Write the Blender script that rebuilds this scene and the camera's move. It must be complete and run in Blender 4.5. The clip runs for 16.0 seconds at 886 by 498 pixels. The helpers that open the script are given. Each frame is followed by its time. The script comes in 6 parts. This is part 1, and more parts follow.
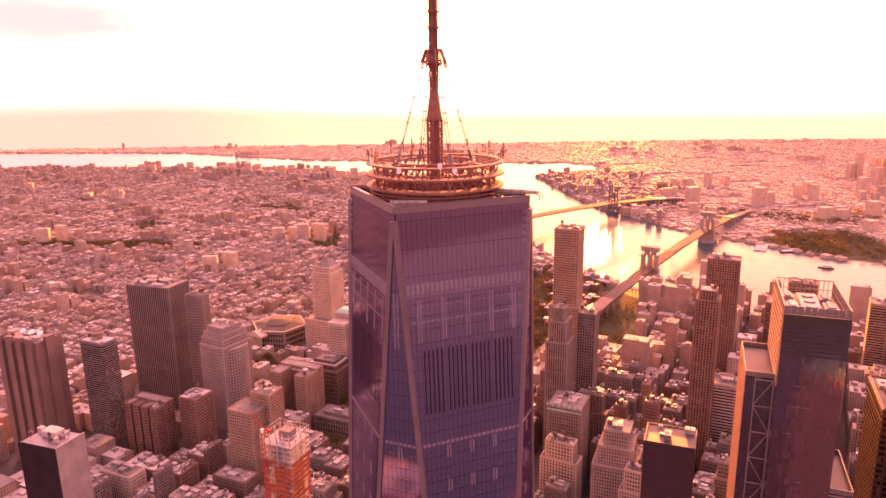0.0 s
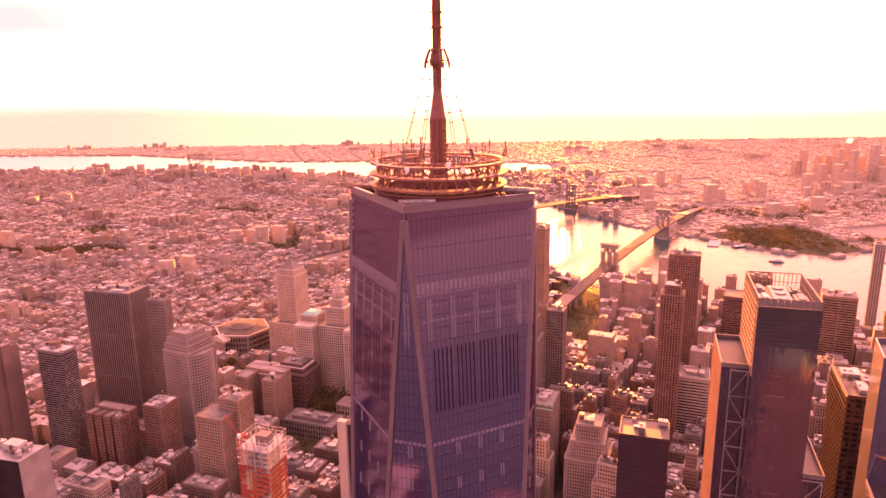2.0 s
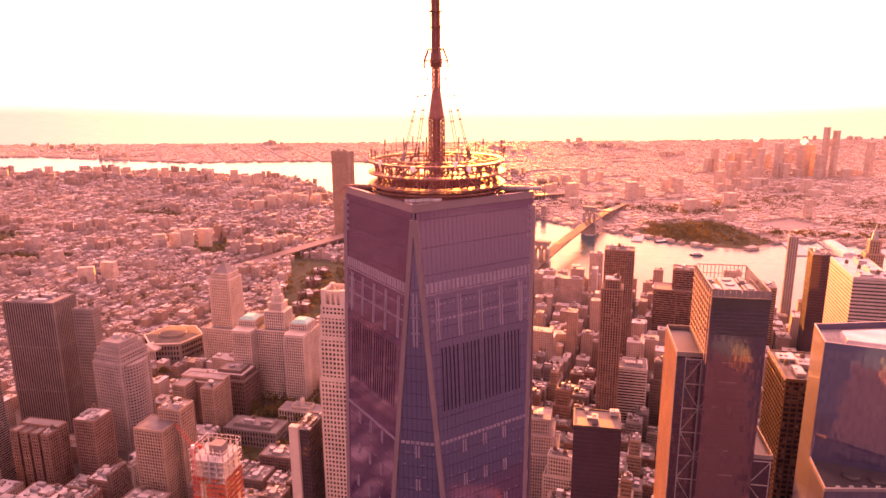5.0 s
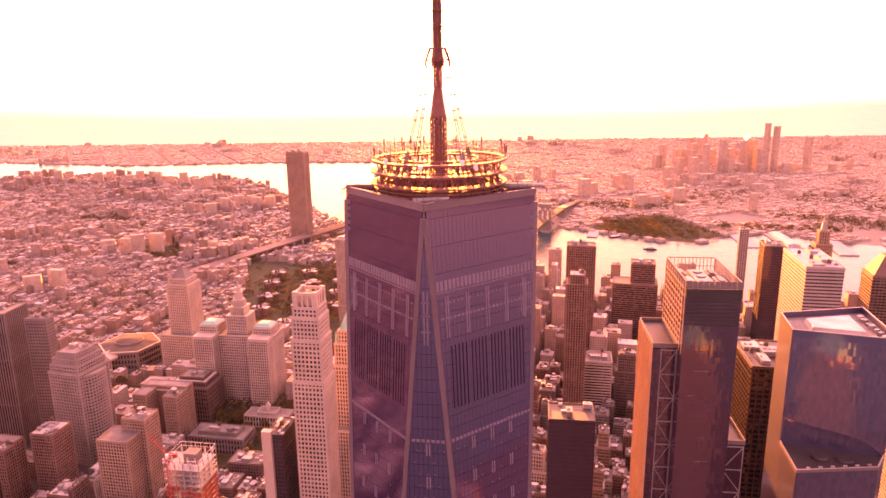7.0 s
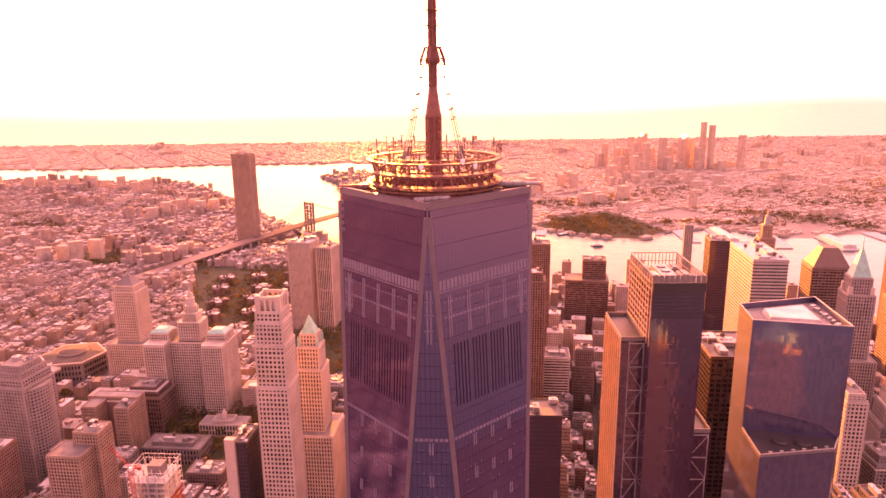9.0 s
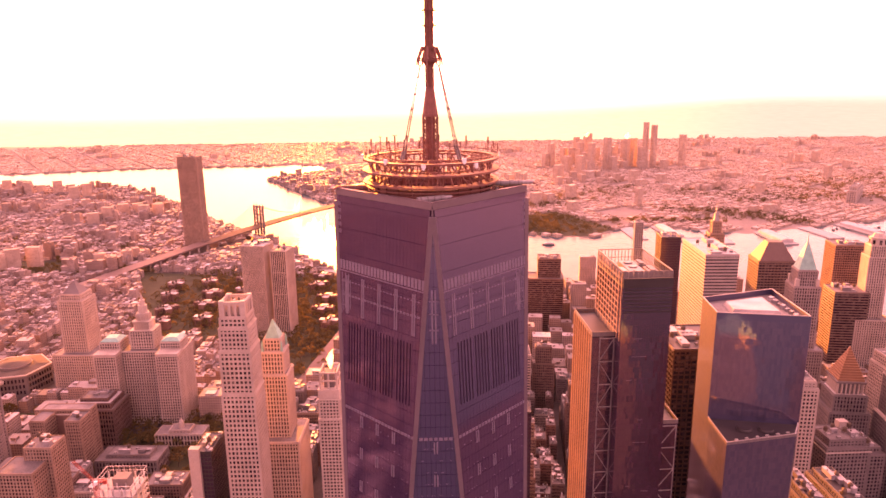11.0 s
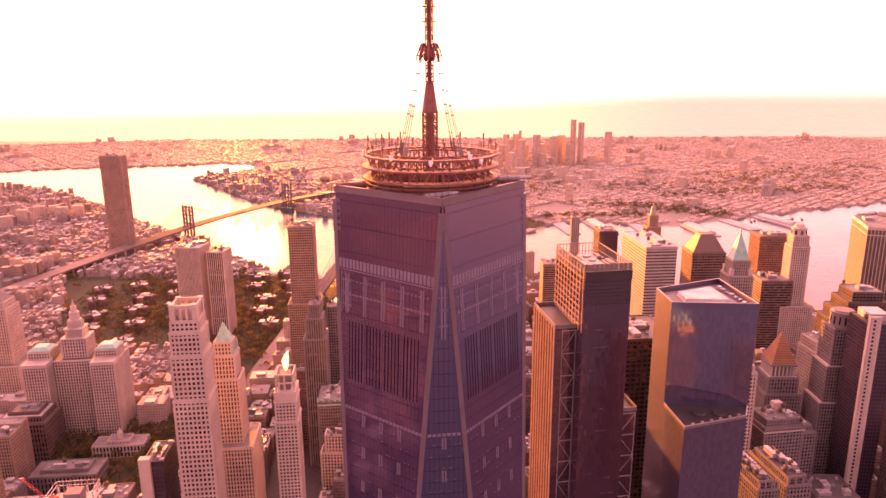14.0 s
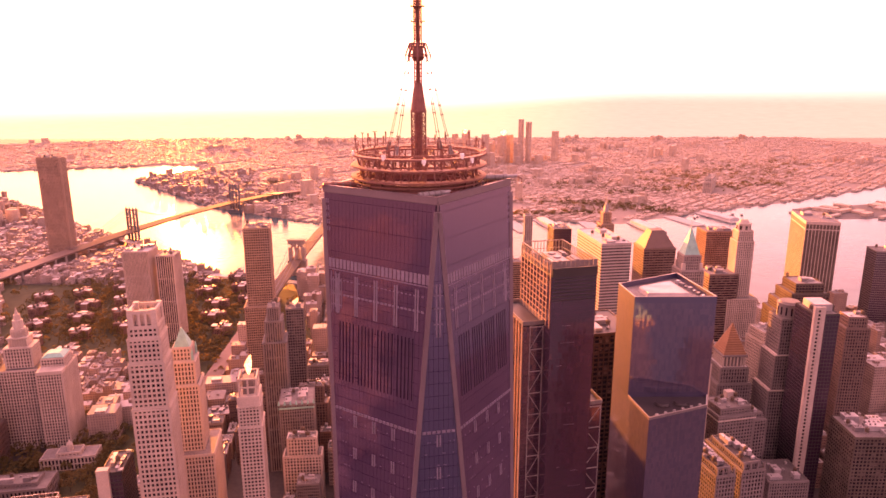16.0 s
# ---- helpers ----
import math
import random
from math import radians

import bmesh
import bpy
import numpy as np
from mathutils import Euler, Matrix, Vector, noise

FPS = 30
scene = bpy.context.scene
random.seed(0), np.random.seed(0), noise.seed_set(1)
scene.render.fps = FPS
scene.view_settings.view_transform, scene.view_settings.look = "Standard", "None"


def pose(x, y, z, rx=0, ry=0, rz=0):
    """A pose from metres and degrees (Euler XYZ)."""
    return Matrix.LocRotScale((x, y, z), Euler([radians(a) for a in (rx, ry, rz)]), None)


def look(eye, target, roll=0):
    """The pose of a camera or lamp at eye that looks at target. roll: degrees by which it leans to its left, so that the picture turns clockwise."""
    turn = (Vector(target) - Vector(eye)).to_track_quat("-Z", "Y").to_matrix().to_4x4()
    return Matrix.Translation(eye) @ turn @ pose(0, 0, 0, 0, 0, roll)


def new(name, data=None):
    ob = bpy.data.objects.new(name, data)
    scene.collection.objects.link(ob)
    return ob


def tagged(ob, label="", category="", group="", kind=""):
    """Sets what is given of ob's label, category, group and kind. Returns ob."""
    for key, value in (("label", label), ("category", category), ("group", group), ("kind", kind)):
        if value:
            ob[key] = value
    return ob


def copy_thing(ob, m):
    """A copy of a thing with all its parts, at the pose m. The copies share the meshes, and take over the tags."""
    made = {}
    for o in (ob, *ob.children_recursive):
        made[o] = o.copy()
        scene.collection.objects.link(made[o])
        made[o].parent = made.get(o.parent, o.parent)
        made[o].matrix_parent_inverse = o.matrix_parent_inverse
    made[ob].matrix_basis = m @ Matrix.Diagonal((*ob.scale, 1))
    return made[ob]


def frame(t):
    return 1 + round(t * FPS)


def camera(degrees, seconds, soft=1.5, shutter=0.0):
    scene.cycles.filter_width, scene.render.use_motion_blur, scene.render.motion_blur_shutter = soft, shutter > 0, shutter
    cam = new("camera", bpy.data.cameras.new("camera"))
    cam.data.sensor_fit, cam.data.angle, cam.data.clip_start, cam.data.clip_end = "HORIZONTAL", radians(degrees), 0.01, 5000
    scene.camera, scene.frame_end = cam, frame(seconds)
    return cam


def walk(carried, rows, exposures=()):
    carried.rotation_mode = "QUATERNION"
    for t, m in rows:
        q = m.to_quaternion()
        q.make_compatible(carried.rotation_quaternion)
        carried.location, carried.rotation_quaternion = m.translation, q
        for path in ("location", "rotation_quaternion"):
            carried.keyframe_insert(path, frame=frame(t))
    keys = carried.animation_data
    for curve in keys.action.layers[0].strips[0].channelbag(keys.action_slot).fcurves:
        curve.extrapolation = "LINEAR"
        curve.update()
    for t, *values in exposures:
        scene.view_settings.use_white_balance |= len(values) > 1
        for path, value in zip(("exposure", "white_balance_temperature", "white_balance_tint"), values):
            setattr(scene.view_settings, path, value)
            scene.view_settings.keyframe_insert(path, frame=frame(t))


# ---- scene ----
cam = camera(65.3, 16.0, soft=1.6)
PATH = [
    (0, (8.074, 1.21, 451.535), (7.702, 3.117, 451.06), -0.8),
    (0.5, (4.415, 0.079, 451.537), (4.077, 1.992, 451.061), -0.8),
    (1, (0.692, -0.941, 451.531), (0.387, 0.978, 451.055), -0.8),
    (1.5, (-3.134, -1.755, 451.536), (-3.41, 0.168, 451.061), -0.8),
    (2, (-7.028, -2.408, 451.548), (-7.274, -0.481, 451.072), -0.8),
    (2.5, (-10.968, -2.927, 451.564), (-11.186, -0.997, 451.087), -0.8),
    (3, (-14.957, -3.359, 451.574), (-15.14, -1.426, 451.097), -0.8),
    (3.5, (-18.98, -3.741, 451.578), (-19.125, -1.805, 451.1), -0.8),
    (4, (-23.018, -4.081, 451.595), (-23.123, -2.142, 451.116), -0.8),
    (6.3, (-41.778, -5.388, 451.764), (-41.713, -3.447, 451.285), -0.6),
    (6.5, (-43.419, -5.441, 451.764), (-43.341, -3.501, 451.282), -0.8),
    (7, (-47.547, -5.413, 451.738), (-47.437, -3.475, 451.256), -0.7),
    (7.5, (-51.707, -5.227, 451.691), (-51.565, -3.291, 451.208), -0.7),
    (8, (-55.876, -4.928, 451.627), (-55.693, -2.995, 451.145), -0.8),
    (8.5, (-60.064, -4.583, 451.562), (-59.837, -2.655, 451.079), -0.7),
    (9, (-64.234, -4.215, 451.505), (-63.965, -2.293, 451.023), -0.7),
    (9.2, (-65.883, -4.037, 451.495), (-65.601, -2.116, 451.016), -0.6),
    (11.3, (-82.95, -1.805, 451.345), (-82.51, 0.085, 450.861), -0.7),
    (11.5, (-84.529, -1.529, 451.343), (-84.076, 0.357, 450.857), -0.7),
    (12, (-88.359, -0.667, 451.342), (-87.871, 1.211, 450.857), -0.6),
    (12.5, (-92.109, 0.358, 451.34), (-91.588, 2.226, 450.853), -0.5),
    (13, (-95.805, 1.422, 451.282), (-95.252, 3.282, 450.796), -0.5),
    (13.5, (-99.441, 2.49, 451.225), (-98.856, 4.339, 450.738), -0.4),
    (14, (-103.027, 3.507, 451.194), (-102.411, 5.346, 450.705), -0.3),
    (14.5, (-106.508, 4.436, 451.182), (-105.862, 6.264, 450.692), -0.2),
    (15, (-109.789, 5.28, 451.177), (-109.104, 7.094, 450.687), -0.2),
    (15.5, (-112.993, 6.074, 451.181), (-112.27, 7.873, 450.691), -0.1),
    (16, (-116.188, 6.838, 451.188), (-115.432, 8.623, 450.698), -0.1),
]
walk(cam, [(t, look(eye, target, roll)) for t, eye, target, roll in PATH],
     exposures=[(0.0, 3.24, 12200, 34), (4.0, 3.37, 12200, 34), (6.5, 3.27, 11900, 32), (7.1, 3.42, 12200, 34), (9.0, 3.42, 12200, 34), (11.5, 3.31, 11800, 32), (16.0, 3.17, 11200, 28)])

# ---- world and sun ----
SUN_AZ, SUN_EL = radians(2.5), radians(3.2)
world = bpy.data.worlds.new("dawn_sky")
scene.world = world
world.use_nodes = True
wn, wl = world.node_tree.nodes, world.node_tree.links
wn.clear()
sky = wn.new("ShaderNodeTexSky")
sky.sky_type = "NISHITA"
sky.sun_disc = False
sky.sun_elevation, sky.sun_rotation = SUN_EL, SUN_AZ
sky.altitude, sky.air_density, sky.dust_density, sky.ozone_density = 400, 1.0, 1.5, 1.0
glow = wn.new("ShaderNodeBackground")
glow.inputs["Strength"].default_value = 0.15
cool = wn.new("ShaderNodeMix")  # thin high cloud whitens the upper sky
cool.data_type, cool.blend_type = "RGBA", "MULTIPLY"
cool.inputs["Factor"].default_value = 1.0
cool.inputs["B"].default_value = (1.0, 0.53, 1.0, 1.0)
wl.new(sky.outputs["Color"], cool.inputs["A"])
wl.new(cool.outputs["Result"], glow.inputs["Color"])
haze = wn.new("ShaderNodeBackground")  # even rose haze of the dawn air
haze.inputs["Color"].default_value, haze.inputs["Strength"].default_value = (1.0, 0.40, 0.29, 1.0), 0.92
where = wn.new("ShaderNodeTexCoord")
along = wn.new("ShaderNodeVectorMath")
along.operation = "DOT_PRODUCT"
along.inputs[1].default_value = (math.sin(SUN_AZ), math.cos(SUN_AZ), 0.0)
wl.new(where.outputs["Generated"], along.inputs[0])
east = wn.new("ShaderNodeMapRange")  # the haze is brighter towards the sunrise
east.interpolation_type = "SMOOTHSTEP"
east.inputs["From Min"].default_value, east.inputs["From Max"].default_value = 0.25, 1.0
east.inputs["To Min"].default_value, east.inputs["To Max"].default_value = 0.19, 0.84
wl.new(along.outputs["Value"], east.inputs["Value"])
turn = wn.new("ShaderNodeMapRange")
turn.inputs["From Min"].default_value, turn.inputs["From Max"].default_value = 0.62, 0.97
wl.new(along.outputs["Value"], turn.inputs["Value"])
hue = wn.new("ShaderNodeMix")  # violet in the west, amber in the east
hue.data_type = "RGBA"
hue.inputs["A"].default_value, hue.inputs["B"].default_value = (0.84, 0.39, 0.49, 1.0), (1.0, 0.30, 0.13, 1.0)
wl.new(turn.outputs["Result"], hue.inputs["Factor"])
axes = wn.new("ShaderNodeSeparateXYZ")
wl.new(where.outputs["Generated"], axes.inputs[0])
low = wn.new("ShaderNodeMapRange")
low.interpolation_type = "SMOOTHSTEP"
low.inputs["From Min"].default_value, low.inputs["From Max"].default_value = 0.10, 0.0
wl.new(axes.outputs["Z"], low.inputs["Value"])
rose = wn.new("ShaderNodeMix")  # paler rose along the horizon
rose.data_type = "RGBA"
rose.inputs["B"].default_value = (0.90, 0.47, 0.58, 1.0)
wl.new(low.outputs["Result"], rose.inputs["Factor"])
wl.new(hue.outputs["Result"], rose.inputs["A"])
crown = wn.new("ShaderNodeMapRange")
crown.interpolation_type = "SMOOTHSTEP"
crown.inputs["From Min"].default_value, crown.inputs["From Max"].default_value = 0.2, 0.7
wl.new(axes.outputs["Z"], crown.inputs["Value"])
pale = wn.new("ShaderNodeMix")  # cooler overhead
pale.data_type = "RGBA"
pale.inputs["B"].default_value = (0.86, 0.45, 0.58, 1.0)
wl.new(crown.outputs["Result"], pale.inputs["Factor"])
wl.new(rose.outputs["Result"], pale.inputs["A"])
wl.new(pale.outputs["Result"], haze.inputs["Color"])
veil = wn.new("ShaderNodeMapRange")  # thin cloud above the clearer rim of the horizon
veil.interpolation_type = "SMOOTHSTEP"
veil.inputs["From Min"].default_value, veil.inputs["From Max"].default_value = -0.085, 0.02
veil.inputs["To Min"].default_value, veil.inputs["To Max"].default_value = 0.46, 1.0
wl.new(axes.outputs["Z"], veil.inputs["Value"])
rim = wn.new("ShaderNodeMapRange")  # thick haze dims the clear sky low down
rim.interpolation_type = "SMOOTHSTEP"
rim.inputs["From Min"].default_value, rim.inputs["From Max"].default_value = -0.03, 0.16
rim.inputs["To Min"].default_value, rim.inputs["To Max"].default_value = 0.013, 0.088
wl.new(axes.outputs["Z"], rim.inputs["Value"])
wl.new(rim.outputs["Result"], glow.inputs["Strength"])
amount = wn.new("ShaderNodeMath")
amount.operation = "MULTIPLY"
wl.new(east.outputs["Result"], amount.inputs[0])
wl.new(veil.outputs["Result"], amount.inputs[1])
behind = wn.new("ShaderNodeMapRange")  # unseen low western sky, dimmed to darken the walls that face it
behind.inputs["From Min"].default_value, behind.inputs["From Max"].default_value = 0.35, -0.25
wl.new(along.outputs["Value"], behind.inputs["Value"])
above = wn.new("ShaderNodeMapRange")
above.interpolation_type = "SMOOTHSTEP"
above.inputs["From Min"].default_value, above.inputs["From Max"].default_value = 0.0, 0.6
above.inputs["To Min"].default_value, above.inputs["To Max"].default_value = 0.34, 0.9
wl.new(axes.outputs["Z"], above.inputs["Value"])
west_dim = wn.new("ShaderNodeMix")
west_dim.inputs["A"].default_value = 1.0
wl.new(behind.outputs["Result"], west_dim.inputs["Factor"])
wl.new(above.outputs["Result"], west_dim.inputs["B"])
dimmed = wn.new("ShaderNodeMath")
dimmed.operation = "MULTIPLY"
wl.new(amount.outputs[0], dimmed.inputs[0])
wl.new(west_dim.outputs["Result"], dimmed.inputs[1])
wl.new(dimmed.outputs[0], haze.inputs["Strength"])
both = wn.new("ShaderNodeAddShader")
wout = wn.new("ShaderNodeOutputWorld")
wl.new(glow.outputs["Background"], both.inputs[0])
wl.new(haze.outputs["Background"], both.inputs[1])
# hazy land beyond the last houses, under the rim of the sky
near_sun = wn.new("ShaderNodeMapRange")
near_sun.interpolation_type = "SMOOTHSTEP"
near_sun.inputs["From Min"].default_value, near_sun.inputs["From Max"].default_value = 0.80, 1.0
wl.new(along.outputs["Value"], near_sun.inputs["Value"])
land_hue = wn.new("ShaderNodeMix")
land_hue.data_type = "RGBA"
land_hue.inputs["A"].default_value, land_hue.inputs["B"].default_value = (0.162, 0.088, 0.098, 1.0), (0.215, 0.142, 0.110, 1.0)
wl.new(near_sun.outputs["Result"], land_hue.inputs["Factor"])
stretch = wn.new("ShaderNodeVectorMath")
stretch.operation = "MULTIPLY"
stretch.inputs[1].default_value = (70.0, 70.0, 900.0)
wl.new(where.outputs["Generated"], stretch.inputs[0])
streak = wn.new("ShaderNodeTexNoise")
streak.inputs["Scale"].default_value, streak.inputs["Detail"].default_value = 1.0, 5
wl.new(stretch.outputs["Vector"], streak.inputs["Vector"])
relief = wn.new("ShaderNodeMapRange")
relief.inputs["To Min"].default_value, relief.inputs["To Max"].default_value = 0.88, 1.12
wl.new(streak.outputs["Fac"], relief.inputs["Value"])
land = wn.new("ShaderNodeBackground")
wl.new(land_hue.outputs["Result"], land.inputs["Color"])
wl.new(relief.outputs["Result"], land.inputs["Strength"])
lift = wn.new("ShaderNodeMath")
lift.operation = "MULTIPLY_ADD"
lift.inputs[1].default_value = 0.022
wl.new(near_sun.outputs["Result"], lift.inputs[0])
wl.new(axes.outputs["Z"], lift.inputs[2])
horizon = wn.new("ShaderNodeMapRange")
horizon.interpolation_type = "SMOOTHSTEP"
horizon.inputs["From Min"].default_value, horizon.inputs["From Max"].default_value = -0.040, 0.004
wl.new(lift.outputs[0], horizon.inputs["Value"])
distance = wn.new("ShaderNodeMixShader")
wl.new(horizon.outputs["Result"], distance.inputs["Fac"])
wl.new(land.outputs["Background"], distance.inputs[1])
# thin pink cloud bank low in the sky to the north
off = wn.new("ShaderNodeVectorMath")
off.operation = "SUBTRACT"
off.inputs[1].default_value = (-0.64, 0.765, 0.076)
wl.new(where.outputs["Generated"], off.inputs[0])
flat = wn.new("ShaderNodeVectorMath")
flat.operation = "MULTIPLY"
flat.inputs[1].default_value = (1.0, 1.0, 3.8)
wl.new(off.outputs["Vector"], flat.inputs[0])
reach = wn.new("ShaderNodeVectorMath")
reach.operation = "LENGTH"
wl.new(flat.outputs["Vector"], reach.inputs[0])
puffs = wn.new("ShaderNodeTexNoise")
puffs.inputs["Scale"].default_value, puffs.inputs["Detail"].default_value = 9.0, 4
wl.new(flat.outputs["Vector"], puffs.inputs["Vector"])
ragged = wn.new("ShaderNodeMath")
ragged.operation = "MULTIPLY_ADD"
ragged.inputs[1].default_value = 0.16
wl.new(puffs.outputs["Fac"], ragged.inputs[0])
wl.new(reach.outputs["Value"], ragged.inputs[2])
bank = wn.new("ShaderNodeMapRange")
bank.interpolation_type = "SMOOTHSTEP"
bank.inputs["From Min"].default_value, bank.inputs["From Max"].default_value = 0.12, 0.40
bank.inputs["To Min"].default_value, bank.inputs["To Max"].default_value = 0.97, 0.0
wl.new(ragged.outputs[0], bank.inputs["Value"])
cloud = wn.new("ShaderNodeBackground")
cloud.inputs["Color"].default_value, cloud.inputs["Strength"].default_value = (0.130, 0.090, 0.128, 1.0), 1.0
veiled = wn.new("ShaderNodeMixShader")
wl.new(bank.outputs["Result"], veiled.inputs["Fac"])
wl.new(both.outputs["Shader"], veiled.inputs[1])
wl.new(cloud.outputs["Background"], veiled.inputs[2])
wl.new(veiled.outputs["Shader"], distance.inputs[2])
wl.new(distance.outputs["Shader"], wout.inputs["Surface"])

sun = new("sun", bpy.data.lights.new("sun", "SUN"))
sun.data.energy, sun.data.angle, sun.data.color = 3.6, radians(0.6), (1.0, 0.33, 0.08)
to_sun = Vector((math.sin(SUN_AZ) * math.cos(SUN_EL), math.cos(SUN_AZ) * math.cos(SUN_EL), math.sin(SUN_EL)))
sun.matrix_world = look(to_sun * 900, (0, 0, 0))

# ---- materials ----
def mat(name, colour, rough=0.8, metal=0.0, var=0.25, scale=0.08, fine=1.5, bump=0.0, ior=1.45, per="object", hue=None, spec=0.5, skew=1.0, tint=None, coat=0.0):
    """A surface with coarse and fine variation; hue: second colour that mixes in at random from piece to piece."""
    m = bpy.data.materials.new(name)
    m.use_nodes = True
    n, l = m.node_tree.nodes, m.node_tree.links
    bsdf = n["Principled BSDF"]
    geo = n.new("ShaderNodeNewGeometry")
    obj = n.new("ShaderNodeObjectInfo")
    coarse, small = n.new("ShaderNodeTexNoise"), n.new("ShaderNodeTexNoise")
    for node, s in ((coarse, scale), (small, fine)):
        node.inputs["Scale"].default_value = s
        node.inputs["Detail"].default_value = 4
        l.new(geo.outputs["Position"], node.inputs["Vector"])
    add = n.new("ShaderNodeMath")
    add.operation = "MULTIPLY_ADD"
    l.new(coarse.outputs["Fac"], add.inputs[0])
    add.inputs[1].default_value = 0.6
    half = n.new("ShaderNodeMath")
    half.operation = "MULTIPLY"
    half.inputs[1].default_value = 0.4
    l.new(small.outputs["Fac"], half.inputs[0])
    l.new(half.outputs[0], add.inputs[2])
    ramp = n.new("ShaderNodeMapRange")
    ramp.inputs["From Min"].default_value, ramp.inputs["From Max"].default_value = 0.3, 0.7
    ramp.inputs["To Min"].default_value, ramp.inputs["To Max"].default_value = 1 - var, 1 + var
    l.new(add.outputs[0], ramp.inputs["Value"])
    base = n.new("ShaderNodeMix")
    base.data_type = "RGBA"
    base.inputs["A"].default_value = (*colour, 1)
    base.inputs["B"].default_value = (*(hue or colour), 1)
    power = n.new("ShaderNodeMath")
    power.operation = "POWER"
    power.inputs[1].default_value = skew
    l.new(geo.outputs["Random Per Island"] if per == "island" else obj.outputs["Random"], power.inputs[0])
    l.new(power.outputs[0], base.inputs["Factor"])
    mul = n.new("ShaderNodeMix")
    mul.data_type, mul.blend_type = "RGBA", "MULTIPLY"
    mul.inputs["Factor"].default_value = 1
    l.new(base.outputs["Result"], mul.inputs["A"])
    l.new(ramp.outputs["Result"], mul.inputs["B"])
    l.new(mul.outputs["Result"], bsdf.inputs["Base Color"])
    bsdf.inputs["Roughness"].default_value, bsdf.inputs["Metallic"].default_value = rough, metal
    bsdf.inputs["IOR"].default_value = ior
    bsdf.inputs["Specular IOR Level"].default_value = spec
    if coat:  # waviness of the panes spreads the low sun
        bsdf.inputs["Coat Weight"].default_value, bsdf.inputs["Coat Roughness"].default_value = coat, 0.45
    if tint:
        bsdf.inputs["Specular Tint"].default_value = (*tint, 1)
    if bump:
        b = n.new("ShaderNodeBump")
        b.inputs["Strength"].default_value, b.inputs["Distance"].default_value = bump, 0.3
        l.new(small.outputs["Fac"], b.inputs["Height"])
        l.new(b.outputs["Normal"], bsdf.inputs["Normal"])
    return m


def lofts(name, walls, pane, bay=3.2, storey=3.6):
    """Masonry with punched windows, by metres of UV, for the small houses far below."""
    m = mat(name, walls[0], 0.85, per="island", hue=walls[1], var=0.3)
    n, l = m.node_tree.nodes, m.node_tree.links
    bsdf = n["Principled BSDF"]
    uv = n.new("ShaderNodeUVMap")
    sep = n.new("ShaderNodeSeparateXYZ")
    l.new(uv.outputs["UV"], sep.inputs[0])
    tests = []
    for axis, step, lo, hi in (("X", bay, 0.28, 0.72), ("Y", storey, 0.25, 0.72)):
        div = n.new("ShaderNodeMath")
        div.operation = "DIVIDE"
        l.new(sep.outputs[axis], div.inputs[0])
        div.inputs[1].default_value = step
        fr = n.new("ShaderNodeMath")
        fr.operation = "FRACT"
        l.new(div.outputs[0], fr.inputs[0])
        for op, v in (("GREATER_THAN", lo), ("LESS_THAN", hi)):
            g = n.new("ShaderNodeMath")
            g.operation = op
            l.new(fr.outputs[0], g.inputs[0])
            g.inputs[1].default_value = v
            tests.append(g)
    prod = tests[0]
    for g in tests[1:]:
        p = n.new("ShaderNodeMath")
        p.operation = "MULTIPLY"
        l.new(prod.outputs[0], p.inputs[0])
        l.new(g.outputs[0], p.inputs[1])
        prod = p
    mix = n.new("ShaderNodeMix")
    mix.data_type = "RGBA"
    old = bsdf.inputs["Base Color"].links[0].from_socket
    l.new(prod.outputs[0], mix.inputs["Factor"])
    l.new(old, mix.inputs["A"])
    mix.inputs["B"].default_value = (*pane, 1)
    l.new(mix.outputs["Result"], bsdf.inputs["Base Color"])
    rough = n.new("ShaderNodeMapRange")
    rough.inputs["To Min"].default_value, rough.inputs["To Max"].default_value = 0.85, 0.2
    l.new(prod.outputs[0], rough.inputs["Value"])
    l.new(rough.outputs["Result"], bsdf.inputs["Roughness"])
    return m


def water_mat():
    m = mat("river_water", (0.045, 0.085, 0.095), 0.2, var=0.3, scale=0.004, fine=0.02, ior=1.19, tint=(0.72, 0.84, 1.0))
    n, l = m.node_tree.nodes, m.node_tree.links
    bsdf = n["Principled BSDF"]
    geo = n.new("ShaderNodeNewGeometry")
    waves = n.new("ShaderNodeTexNoise")
    waves.inputs["Scale"].default_value, waves.inputs["Detail"].default_value = 0.06, 6
    l.new(geo.outputs["Position"], waves.inputs["Vector"])
    b = n.new("ShaderNodeBump")
    b.inputs["Strength"].default_value, b.inputs["Distance"].default_value = 0.5, 1.2
    l.new(waves.outputs["Fac"], b.inputs["Height"])
    l.new(b.outputs["Normal"], bsdf.inputs["Normal"])
    return m


